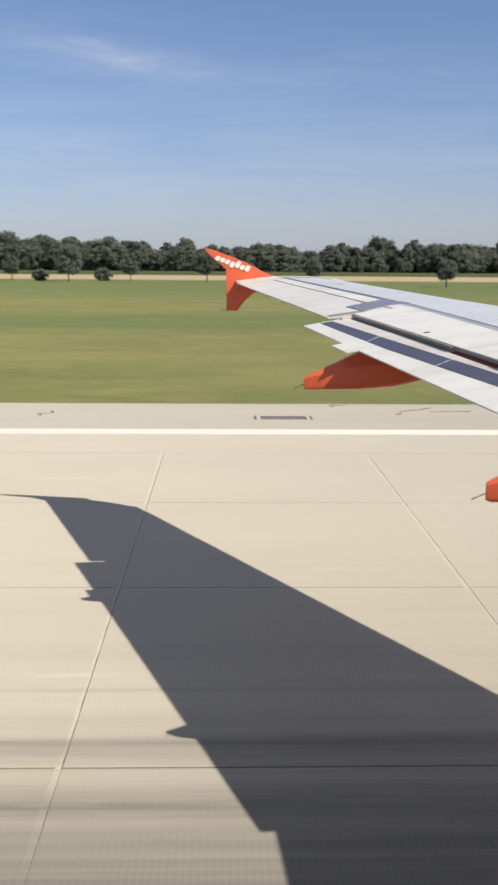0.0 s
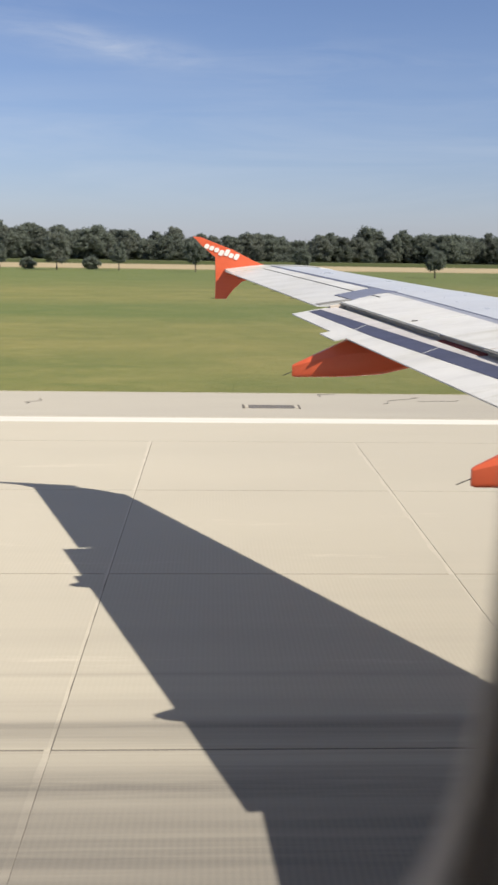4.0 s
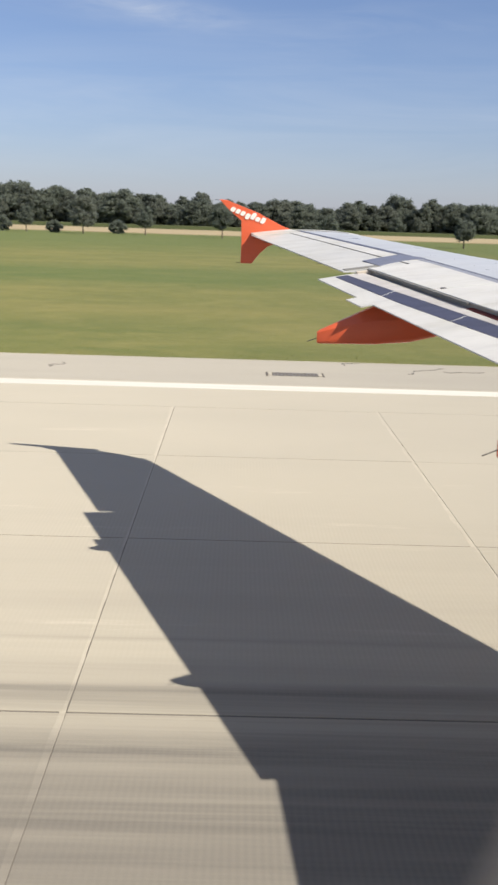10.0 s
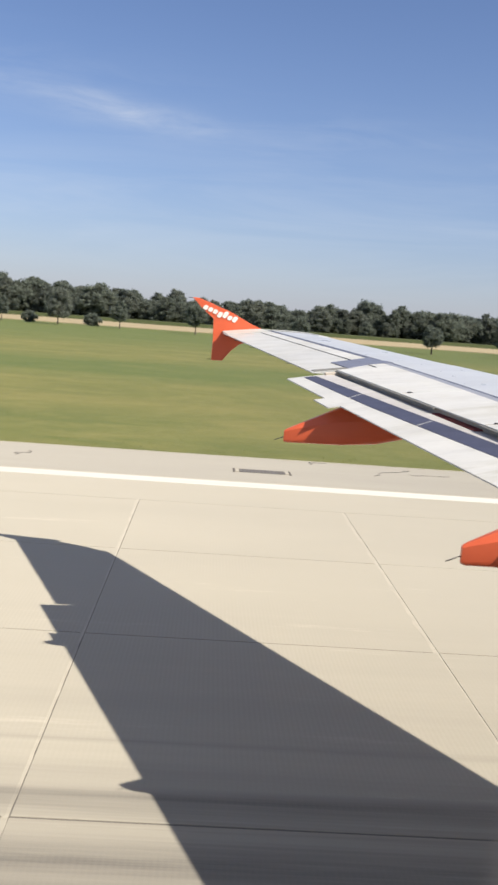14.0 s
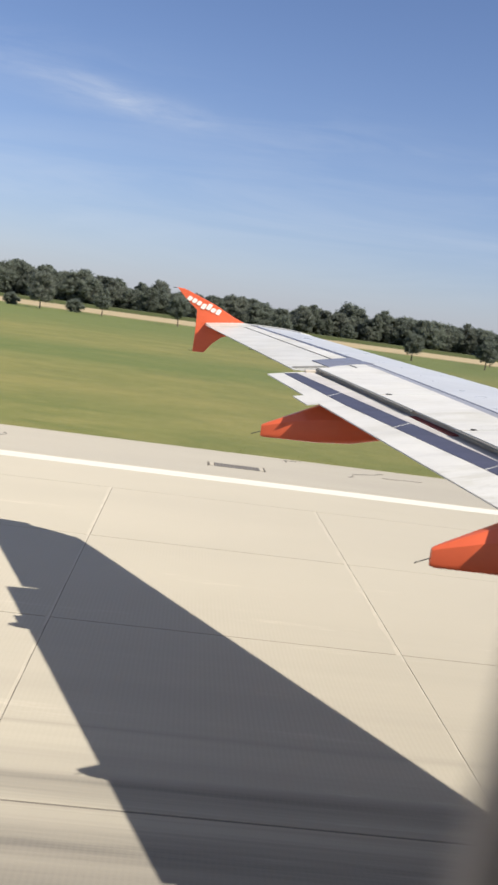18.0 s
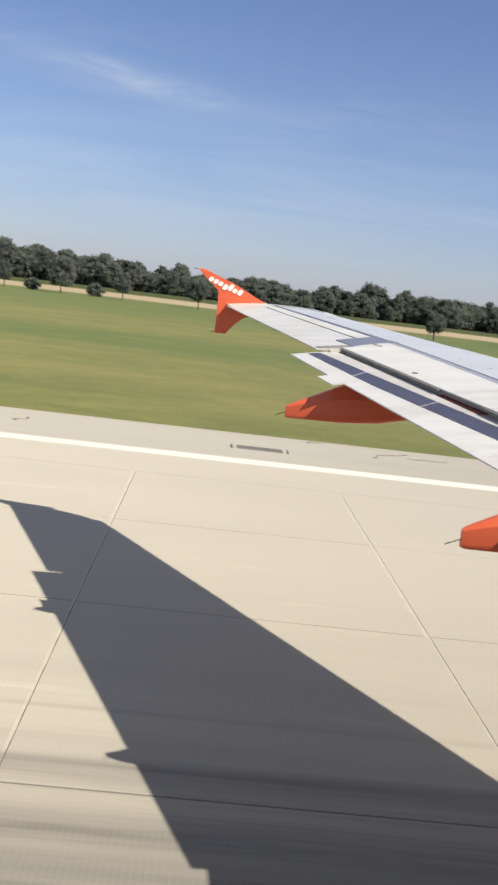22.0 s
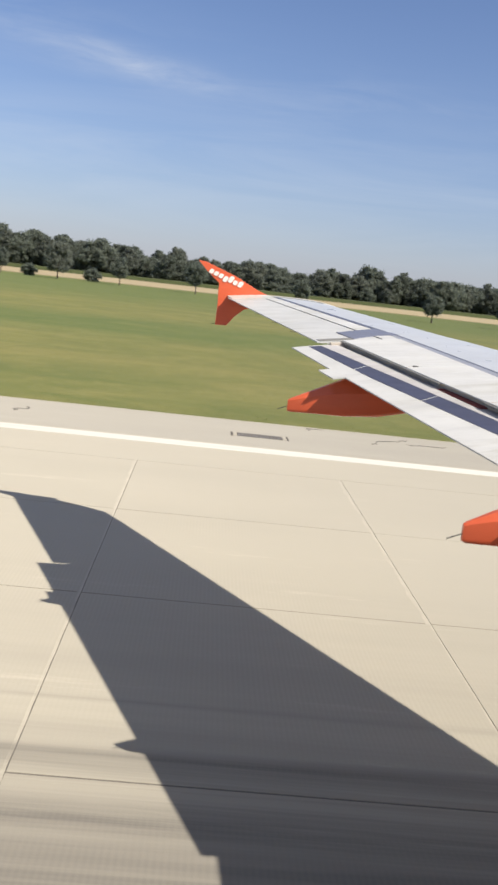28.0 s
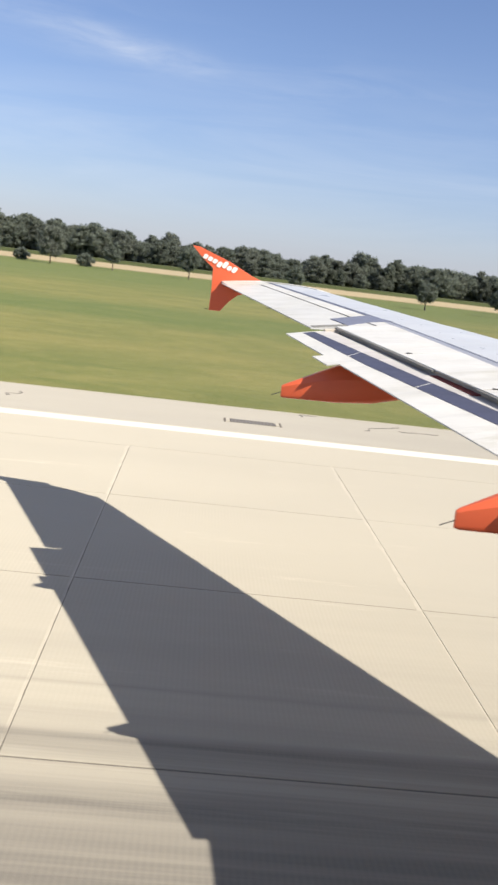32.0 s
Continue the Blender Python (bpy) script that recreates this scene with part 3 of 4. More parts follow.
for name, y0, y1, inner in (("outer_flap", 5.0, 11.563, False), ("inner_flap", 0.6, 5.0, True)):
    flap = part(name, flap_panel(y0, y1, lambda y: flap_nose_end(y) - 0.14, 1.0, 0, lambda s, t: 0.012 + 0.10 * (1 - t) * min(1.0, 0.25 + 4 * t), inner, 14, 18), M_WHITE, wing, "extended white flap")
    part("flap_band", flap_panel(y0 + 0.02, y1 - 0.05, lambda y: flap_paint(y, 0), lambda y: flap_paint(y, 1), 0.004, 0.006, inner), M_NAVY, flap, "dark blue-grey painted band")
    part("flap_nose", flap_panel(y0 + 0.01, y1 - 0.04, lambda y: flap_nose_end(y) - 0.135, lambda y: flap_paint(y, 0) - 0.008, 0.004, 0.006, inner, 12, 14), M_NOSE, flap, "grey-mauve stained flap nose")
    if not inner:
        for y in (6.3, 7.62, 8.97, 10.29):
            part("flap_joint", slab(lambda a, b: flap_top(y + 0.13 * b + 0.007 * a, lerp(flap_paint(y, 1) + 0.012, flap_paint(y, 0) - 0.004, b)) + Vector((0, 0, 0.006)), 1, 6, 0.006), M_PALE, flap)
        part("flap_tab", flap_panel(10.02, 10.415, 0.985, 1.138, 0.002, 0.012, False, 3, 3), M_WHITE, flap)


def fairing(y, tail_x, tail_z, size):
    """A canoe under the flap: keel, flat tail and a faceted back."""
    secs = [(0.0, 0.0, 0.115, 0.018), (0.03, -0.010, 0.135, 0.030), (0.30, -0.002, 0.265, 0.100), (0.58, 0.004, 0.40, 0.155),
            (0.95, 0.036, 0.44, 0.17), (1.30, 0.12, 0.46, 0.165), (1.9, 0.22, 0.50, 0.13), (2.5, 0.33, 0.50, 0.05)]
    rings = []
    for dx, lo, hi, hw in secs:
        dx, lo, hi, hw = dx * size, lo * size, hi * size, hw * size
        cx, w = tail_x + dx, hw
        ridge = lerp(0.84, 0.60, min(1.0, dx / (0.6 * size)))
        prof = [(-0.45, 0.0), (-0.78, 0.03), (-0.90, 0.09), (-0.94, 0.20), (-0.985, ridge - 0.03), (-0.965, ridge + 0.03), (-0.42, 0.985), (-0.22, 1.0)]
        prof += [(-a, b) for a, b in reversed(prof)]
        rings.append([Vector((cx, y + a * w, tail_z + lerp(lo, hi, b))) for a, b in prof])
    f = part("flap_track_fairing", loft(rings, sharp=24), M_ORANGE, wing, "orange flap track fairing")
    part("drain_wick", rod((tail_x + 0.01, y, tail_z + 0.05 * size), (tail_x - 0.10 * size, y - 0.02, tail_z + 0.01 * size), 0.0045), M_WICK, f, "thin black wick")
    return f


fairing(10.28, 0.868, 3.090, 1.02)
fairing(6.75, 1.92, 2.72, 1.145)

fence_outline = [(-0.315, 4.655), (-0.20, 4.648), (0.30, 4.465), (0.64, 4.295), (0.84, 4.22), (0.98, 4.15), (0.97, 4.08), (0.80, 4.03),
                 (0.62, 4.02), (0.46, 3.965), (0.33, 3.85), (0.21, 3.695), (0.035, 3.69), (0.04, 4.02), (0.03, 4.345), (-0.16, 4.50)]
rings = []
for y, k in ((15.285, 0.985), (15.30, 1.0), (15.33, 1.0), (15.345, 0.985)):
    rings.append([Vector((0.4 + (x - 0.4) * k, y, 4.15 + (z - 4.15) * k)) for x, z in fence_outline])
fence = part("wingtip_fence", loft(rings, smooth=False), M_ORANGE, wing, "orange wingtip fence with white lettering bars")
# the airline's name, kept as plain bars along the fence's slant
run0, run1 = Vector((-0.150, 15.28, 4.488)), Vector((0.352, 15.28, 4.306))
along = (run1 - run0).normalized()
up = Vector((-along.z, 0, along.x))
up = up if up.z > 0 else -up
for k, (tall, drop) in enumerate(((0.074, 0.0), (0.074, 0.0), (0.074, 0.0), (0.096, -0.026), (0.112, 0.0), (0.074, 0.0), (0.098, 0.0))):
    a = run0 + along * (0.572 * k / 7)
    w = 0.070
    base = a + up * drop
    rings = []
    for y in (15.276, 15.284):
        ring = []
        for a_ in range(14):
            c_, s_ = math.cos(a_ * math.pi / 7), math.sin(a_ * math.pi / 7)
            c_, s_ = math.copysign(abs(c_) ** 0.55, c_), math.copysign(abs(s_) ** 0.55, s_)
            q = base + along * (w * (0.5 + 0.5 * c_)) + (up + 0.18 * along) * (tall * (0.5 + 0.5 * s_))
            ring.append(Vector((q.x, y, q.z)))
        rings.append(ring)
    part("lettering_bar", loft(rings, smooth=False), M_LETTER, fence, "white lettering bar")
for p in ((-0.31, 15.31, 4.645), (-0.06, 15.31, 4.42), (0.035, 15.31, 3.705)):
    part("static_wick", rod(p, Vector(p) + Vector((-0.07, 0, 0)), 0.004), M_WICK, fence, "thin black wick")
for y in (12.3, 13.0, 13.7, 14.4, 14.9):
    e = skin(y, 1.0)
    part("static_wick", rod(e + Vector((0.05, 0, -0.01)), e + Vector((-0.06, 0, -0.015)), 0.003), M_WICK, aileron, "thin black wick")
part("navigation_light", block(1.26, 1.34, 15.02, 15.09, 4.09, 4.14, 0.015), M_GLASS, wing)

# ---- the fuselage beside the camera ----
CY, CZ, R = -1.555, 4.1, 1.975
xs = [-20, -12, -7, -4, -2, -1, -0.45, 0.45, 1, 2, 4, 8, 12, 16]
angs = [radians(a) for a in list(range(-180, -20, 10)) + [-12, -2, 8, 19, 28, 38] + list(range(50, 180, 10))]
verts = [Vector((x, CY + R * math.cos(a), CZ + R * math.sin(a))) for x in xs for a in angs]
faces = []
for i in range(len(xs) - 1):
    for j in range(len(angs)):
        k = (j + 1) % len(angs)
        hole = xs[i] == -0.45 and -0.25 < angs[j] < 0.45 and angs[k] < 0.52
        # the row of windows on the far side of the cabin
        hole = hole or (xs[i] in (-2, 0.45, 1, 2) and abs(angs[j] - radians(160)) < 0.03)
        if not hole:
            faces.append((i * len(angs) + j, i * len(angs) + k, (i + 1) * len(angs) + k, (i + 1) * len(angs) + j))
faces += [tuple(range(len(angs))), tuple(range((len(xs) - 1) * len(angs), len(xs) * len(angs)))]
part("fuselage_skin", mesh_of("fuselage_skin", verts, faces, True), M_SKIN, wing)


def oval(hw, hh, cz, y, n=64, p=3.6):
    out, hw, cx = [], hw + 0.05, -0.05
    for k in range(n):
        a = 2 * math.pi * k / n
        c, s = math.cos(a), math.sin(a)
        dz = math.copysign(abs(s) ** (2 / p), s) * hh
        out.append(Vector((math.copysign(abs(c) ** (2 / p), c) * hw + cx + 0.004 + 0.035 * (dz + 0.17), y, cz + dz)))
    return out


WZ = 4.31
rings = [oval(0.75, 0.70, WZ, 0.30), oval(0.162, 0.377, WZ, 0.295), oval(0.138, 0.354, WZ, 0.297), oval(0.128, 0.345, WZ, 0.303),
         oval(0.133, 0.35, WZ, 0.325), oval(0.157, 0.374, WZ, 0.40), oval(0.172, 0.395, WZ, 0.425), oval(0.75, 0.70, WZ, 0.43)]
part("window_surround", loft(rings, caps=False), M_CABIN, wing, "grey-brown moulded cabin window surround")

# an unseen engine ahead of the wing, added to shade the concrete under it
ring = lambda x, r: [Vector((x, 4.2 + r * math.cos(2 * math.pi * k / 28), 1.95 + r * math.sin(2 * math.pi * k / 28))) for k in range(28)]
nacelle = part("engine_nacelle", loft([ring(x, r) for x, r in ((5.4, 0.55), (6.2, 0.82), (7.2, 1.06), (8.6, 1.16), (9.6, 1.12), (9.9, 1.04), (9.95, 0.96), (9.6, 0.90))]), M_SKIN, wing, "unseen white engine nacelle added under the wing to shade the runway")
part("pylon", block(4.9, 8.6, 4.04, 4.36, 2.7, 3.35, 0.08), M_SKIN, nacelle)

# main landing gear under the wing roots
for gy in (2.25, CY - 3.8):
    leg = part("gear_leg", rod((3.9, gy, 0.55), (3.9, gy, 2.9), 0.14, 0.17, 14), M_SKIN, wing, "white landing gear leg")
    part("axle", rod((3.9, gy - 0.5, 0.58), (3.9, gy + 0.5, 0.58), 0.08), M_STEEL, leg)
    for s in (-0.46, 0.46):
        n = 28
        ring = lambda r, o: [Vector((3.9 + r * math.cos(2 * math.pi * k / n), gy + s + o, 0.585 + r * math.sin(2 * math.pi * k / n))) for k in range(n)]
        part("tyre", loft([ring(0.30, -0.19), ring(0.52, -0.2), ring(0.585, -0.12), ring(0.585, 0.12), ring(0.52, 0.2), ring(0.30, 0.19)]), M_WICK, leg, "black rubber tyre")

# ---- ground ----
ground = tagged(part("ground", mesh_of("ground", [(-5000, -5000, -0.06), (5000, -5000, -0.06), (5000, 5000, -0.06), (-5000, 5000, -0.06)], [(0, 1, 2, 3)]), M_GRASS),
                "mown green and yellowish airfield grass", "grass", kind="structure")
stubble = tagged(part("stubble_field", block(-900, 900, 300, 440, -0.5, 0.10), M_STUBBLE), "pale straw-coloured stubble field", "field", kind="structure")
crop = tagged(part("crop_strip", block(-900, 900, 456, 480, -0.5, 1.6), M_MAIZE), "dark green strip of standing crop", "field", kind="structure")

SLAB, JX, JY = 4.86, 3.42, 12.72          # slab size and one joint crossing
EDGE_LINE, GRASS_EDGE = 25.43, 30.74
runway = tagged(part("runway", block(-1500, 1500, -32, EDGE_LINE + 0.62, -0.5, -0.004), M_JOINT), "pale beige concrete runway of square slabs", "runway", kind="structure")
shoulder = tagged(part("runway_shoulder", block(-1500, 1500, EDGE_LINE + 0.63, GRASS_EDGE, -0.5, -0.004), M_SHOULDER), "grey-beige asphalt shoulder beside the runway", "shoulder", kind="structure")
line = tagged(part("edge_line", block(-1500, 1500, EDGE_LINE - 0.37, EDGE_LINE + 0.37, -0.02, 0.006), M_LINE), "white painted runway edge line", "marking", kind="structure")


def slab_piece(w, d, gx, gy):
    bm = block(-w / 2 + gx, w / 2 - gx, -d / 2 + gy, d / 2 - gy, -0.06, 0.0)
    top = [e for e in bm.edges if all(v.co.z > -0.001 for v in e.verts)]
    bmesh.ops.bevel(bm, geom=top, offset=0.003, segments=1, affect="EDGES")
    me = bpy.data.meshes.new("slab")
    bm.to_mesh(me)
    bm.free()
    me.materials.append(M_CONCRETE)
    return me


piece = slab_piece(SLAB, SLAB, 0.019, 0.012)
rows_y = [JY + SLAB * (k + 0.5) for k in range(-9, 3)]
rows_y = [y for y in rows_y if y + SLAB / 2 < EDGE_LINE + 0.7]
near = []
for y in rows_y:
    for k in range(-12, 13):
        near.append((JX + SLAB * (k + 0.5), y))
for x, y in near:
    ob = part("slab", piece, None, runway)
    ob.location = (x + random.uniform(-0.004, 0.004), y, random.uniform(-0.001, 0.002))
last = rows_y[-1] + SLAB / 2
part("edge_slab_strip", block(-1500, 1500, last + 0.01, EDGE_LINE + 0.6, -0.06, -0.001), M_CONCRETE, runway)
for y in rows_y:
    for a, b in ((-1500, JX - 12 * SLAB - 0.03), (JX + 13 * SLAB + 0.03, 1500)):
        part("slab_run", block(a, b, y - SLAB / 2 + 0.008, y + SLAB / 2 - 0.008, -0.06, 0.0), M_CONCRETE, runway)
# transverse joints: a pale, chipped band of filler with a thin open edge
def filler(seed):
    rg, vs, fs, n = random.Random(seed), [], [], 150
    for k in range(n + 1):
        y = lerp(-20.0, last, k / n)
        a = 0.042 + 0.060 * abs(noise.noise((y * 1.7, seed, 0))) + (rg.uniform(0.02, 0.08) if rg.random() < 0.06 else 0.0)
        b = 0.011 + 0.011 * noise.noise((y * 2.9, seed, 7))
        vs += [(-a, y, 0.0006), (b, y, -0.0005), (b, y, -0.03), (-a, y, -0.03)]
        if k:
            p, q = 4 * (k - 1), 4 * k
            fs += [(p, p + 1, q + 1, q), (p + 1, p + 2, q + 2, q + 1), (p, q, q + 3, p + 3)]
    me = mesh_of("joint_filler", vs, fs)
    me.materials.append(M_FILLER)
    return me


fillers = [filler(s) for s in range(4)]
for k in range(-12, 14):
    part("joint_filler", fillers[k % 4], None, runway).location = (JX + SLAB * k, 0, 0)


tagged(part("shoulder_edging", block(-1500, 1500, GRASS_EDGE - 0.085, GRASS_EDGE + 0.005, -0.3, 0.008), M_SEALANT), "pale concrete edging along the asphalt shoulder", "edging", kind="structure")


def drain(x, y):
    d = thing("drain_grate", "grey iron drain grate with pale concrete ends in the shoulder", "drain", "shoulder drains", (x, y, 0))
    for s in (-1, 1):
        part("frame_bar", block(-0.66, 0.66, s * 0.25 - 0.03, s * 0.25 + 0.03, -0.02, 0.010), M_STEEL, d)
        part("end_block", block(s * 0.735 - 0.055, s * 0.735 + 0.055, -0.24, 0.24, -0.02, 0.014, 0.008), M_SEALANT, d, "pale concrete end block")
        part("frame_end", block(s * 0.825 - 0.03, s * 0.825 + 0.03, -0.33, 0.33, -0.02, 0.012, 0.008), M_JOINT, d)
    for k in range(13):
        part("grate_bar", block(-0.645 + k * 0.106, -0.573 + k * 0.106, -0.22, 0.22, -0.02, 0.006), M_STEEL, d)
    part("gutter", block(-0.67, 0.67, -0.22, 0.22, -0.02, 0.0025), M_JOINT, d)
    return d


d0 = drain(1.75, 27.9)
for x in (-13.5, 17.0, 32.2, -28.8):
    copy_thing(d0, pose(x, 27.9, 0))


def crack(x, y, length, seed):
    """A tar-sealed crack: a thin wandering ribbon."""
    rg, pts, h = random.Random(seed), [], rg_heading(seed)
    p = Vector((x, y, 0.0))
    for k in range(9):
        pts.append(p.copy())
        h += rg.uniform(-1.5, 1.5)
        p = p + Vector((math.cos(h), 0.8 * math.sin(h), 0)) * length / 8
    verts, faces = [], []
    for k, q in enumerate(pts):
        w = 0.026 * rg.uniform(0.4, 1.7)
        verts += [q + Vector((0, -w, 0.001)), q + Vector((0, w, 0.001)), q + Vector((0, w, -0.01)), q + Vector((0, -w, -0.01))]
        if k:
            a, b = 4 * (k - 1), 4 * k
            faces += [(a, b, b + 1, a + 1), (a + 1, b + 1, b + 2, a + 2), (a, a + 3, b + 3, b)]
    return part("crack_seal", mesh_of("crack_seal", verts, faces), M_TAR, shoulder, "black tar-sealed crack")


def rg_heading(seed):
    return random.Random(seed + 100).uniform(-0.3, 0.3)


for s_, (x, y, n_) in enumerate(((5.2, 28.6, 2.4), (6.4, 29.3, 1.6), (-5.5, 28.2, 1.8), (9.5, 27.2, 2.2), (12.0, 29.6, 1.4), (-9.0, 29.4, 2.0), (3.4, 30.1, 1.2))):
    crack(x, y, n_, s_)

# uneven turf that creeps over the shoulder's edge
vs, fs = [], []
for k in range(700):
    x = -45 + 0.15 * k
    edge = GRASS_EDGE + 0.02 - 0.07 * abs(noise.noise((x * 1.3, 0, 0))) - 0.04 * noise.noise((x * 6.1, 5, 0))
    vs += [(x, edge, 0.002), (x, edge + 0.10, 0.022 + 0.012 * noise.noise((x * 4, 9, 0))), (x, GRASS_EDGE + 0.5, -0.03), (x, GRASS_EDGE + 0.9, -0.07)]
    if k:
        a, b = 4 * (k - 1), 4 * k
        fs += [(a + j, b + j, b + j + 1, a + j + 1) for j in range(3)]
tagged(part("turf_edge", mesh_of("turf_edge", vs, fs), M_GRASS), "ragged grass edge along the asphalt shoulder", "grass", kind="structure")


# grass blades beside the shoulder
def blades(count, seed):
    rs = np.random.RandomState(seed)
    x = rs.uniform(-16, 22, count)
    y = GRASS_EDGE + 0.04 + 2.2 * rs.uniform(0, 1, count) ** 1.5
    clump = np.array([noise.noise((a * 0.9, b * 0.7, 2.0)) for a, b in zip(x, y)])
    keep = clump > rs.uniform(-0.5, 0.35, count)
    x, y, clump = x[keep], y[keep], clump[keep]
    n = len(x)
    h = rs.uniform(0.012, 0.024, n) * (1 + 0.9 * np.maximum(clump, 0))
    a, w = rs.uniform(0, 2 * math.pi, n), rs.uniform(0.010, 0.024, n)
    base = np.stack([x, y, np.full(n, -0.065)], 1)
    side = np.stack([np.cos(a) * w, np.sin(a) * w, np.zeros(n)], 1)
    tip = base + np.stack([rs.normal(scale=0.04, size=n), rs.normal(scale=0.04, size=n), h + 0.01], 1)
    verts = np.stack([base - side, base + side, tip], 1).reshape(-1, 3)
    return mesh_of("grass_blades", verts, [(3 * k, 3 * k + 1, 3 * k + 2) for k in range(n)])


tagged(part("grass_blades", blades(3000, 4), M_GRASS), "rough green and yellowish grass blades beside the shoulder", "grass", kind="stuff")

# ---- trees ----
def tube(path, radii, n=7):
    rings = []
    for p, r in zip(path, radii):
        rings.append([Vector(p) + Vector((r * math.cos(2 * math.pi * k / n), r * math.sin(2 * math.pi * k / n), 0)) for k in range(n)])
    return rings


def trunk_mesh(h, r, lean, limbs, rng):
    """A tapered trunk with limbs, in one mesh."""
    bm = bmesh.new()

    def add(path, radii):
        rings = tube(path, radii)
        vs = [[bm.verts.new(v) for v in ring] for ring in rings]
        for a in range(len(vs) - 1):
            for b in range(7):
                bm.faces.new((vs[a][b], vs[a][(b + 1) % 7], vs[a + 1][(b + 1) % 7], vs[a + 1][b]))
    add([(lean * (k / 5) ** 2, 0.3 * lean * k / 5, h * k / 5) for k in range(6)], [r * (1.25 if k == 0 else 1 - 0.16 * k) for k in range(6)])
    for _ in range(limbs):
        a, z0 = rng.uniform(0, 6.28), h * rng.uniform(0.35, 0.85)
        d = h * rng.uniform(0.2, 0.35)
        add([(0.2 * lean, 0, z0), (0.5 * d * math.cos(a), 0.5 * d * math.sin(a), z0 + 0.45 * d), (d * math.cos(a), d * math.sin(a), z0 + 0.8 * d)],
            [r * 0.42, r * 0.28, r * 0.1])
    me = bpy.data.meshes.new("trunk")
    bm.to_mesh(me)
    bm.free()
    return me


def crown_mesh(h, base, width, lobes, count, leaf, seed, top=0.5):
    """Many small leaf clumps on uneven lobes, with gaps between."""
    rs = np.random.RandomState(seed)
    mid, half = (base + h) / 2, (h - base) / 2
    centres, sizes = [], []
    for k in range(lobes):
        u = rs.uniform(-0.86, 0.86)
        ring = math.sqrt(max(0.05, 1 - abs(u) ** 2.2)) * (1.0 if u < 0 else 1 - top * u)
        a = rs.uniform(0, 2 * math.pi)
        rad = width / 2 * ring * rs.uniform(0.0, 1.0) ** 0.5 * 0.88
        centres.append((rad * math.cos(a), rad * math.sin(a), mid + half * u * 0.85))
        sizes.append(width / 2 * rs.uniform(0.13, 0.27) * (0.75 + 0.25 * ring))
    centres, sizes = np.array(centres), np.array(sizes)
    pick = rs.choice(lobes, count, p=sizes ** 2 / (sizes ** 2).sum())
    way = rs.normal(size=(count, 3))
    way /= np.linalg.norm(way, axis=1)[:, None]
    reach = rs.uniform(0.66, 1.16, count) + (rs.uniform(0, 1, count) < 0.22) * rs.uniform(0.1, 0.75, count)
    pos = centres[pick] + way * (sizes[pick] * reach)[:, None] * np.array([1, 1, 0.85])
    pos[:, 2] = np.maximum(pos[:, 2], base * 0.8)
    n = 0.80 * way + rs.normal(scale=0.50, size=(count, 3))
    n /= np.linalg.norm(n, axis=1)[:, None]
    t = np.cross(n, rs.normal(size=(count, 3)))
    t /= np.linalg.norm(t, axis=1)[:, None]
    b = np.cross(n, t)
    s = leaf * rs.uniform(0.6, 1.4, count)[:, None]
    corners = np.stack([pos - t * s, pos - b * s * 0.8 + n * s * 0.25, pos + t * s * 0.9, pos + b * s * 0.9 - n * s * 0.2], 1)
    verts = [tuple(v) for v in corners.reshape(-1, 3)]
    faces = [tuple(range(4 * k, 4 * k + 4)) for k in range(count)]
    # the dense inside of each lobe
    for (cx, cy, cz), size in zip(centres, sizes):
        o, rad = len(verts), size * 0.72
        for a, e in ((0, -90), (0, -35), (90, -35), (180, -35), (270, -35), (45, 25), (135, 25), (225, 25), (315, 25), (0, 90)):
            ce = math.cos(radians(e)) * rad * rs.uniform(0.85, 1.1)
            verts.append((cx + ce * math.cos(radians(a)), cy + ce * math.sin(radians(a)), max(0.1, cz + 0.85 * rad * math.sin(radians(e)))))
        for k in range(4):
            n1 = (k + 1) % 4
            faces += [(o, o + 1 + n1, o + 1 + k), (o + 1 + k, o + 1 + n1, o + 5 + k), (o + 1 + n1, o + 5 + n1, o + 5 + k), (o + 5 + k, o + 5 + n1, o + 9)]
    return mesh_of("crown", verts, faces)


def make_tree(name, label, h, base, width, lobes, count, leaf, seed, leaf_mat, bark_mat, r=0.22, limbs=5, group="", top=0.5):
    rng = random.Random(seed)
    t = thing(name, label, "tree", group)
    part("trunk", trunk_mesh(h * 0.8, r, rng.uniform(-0.4, 0.4), limbs, rng), bark_mat, t)
    part("crown", crown_mesh(h, base, width, lobes, count, leaf, seed, top), leaf_mat, t)
    return t


kinds = []
for seed, (h, base, w, lobes, leaf_mat, top) in enumerate((
        (15, 0.4, 11, 34, M_LEAF, 0.45), (14, 0.3, 9, 30, M_LEAF_2, 0.5), (16, 0.6, 10, 34, M_LEAF, 0.55),
        (13, 0.2, 12, 34, M_LEAF, 0.35), (17, 0.8, 8, 32, M_LEAF_2, 0.6), (12, 0.2, 10, 30, M_LEAF, 0.4), (17, 0.6, 7.6, 30, M_LEAF, 0.45), (15, 0.8, 8.4, 30, M_LEAF_2, 0.35))):
    kinds.append(make_tree("broadleaf_tree", "dark green broadleaf tree in the belt beyond the airfield", h, base, w, lobes + 84, 6500, 0.26, seed + 11,
                           leaf_mat, M_BARK, 0.25, 4, "trees of the far belt", top))


def belt_height(x):
    """Height of the tree belt along the runway."""
    return 15.4 + 5.0 * max(0.0, min(1.0, (-x - 30) / 60)) + 2.2 * max(0.0, min(1.0, (x - 60) / 60)) + 1.8 * noise.noise((x * 0.035, 3.1, 0))


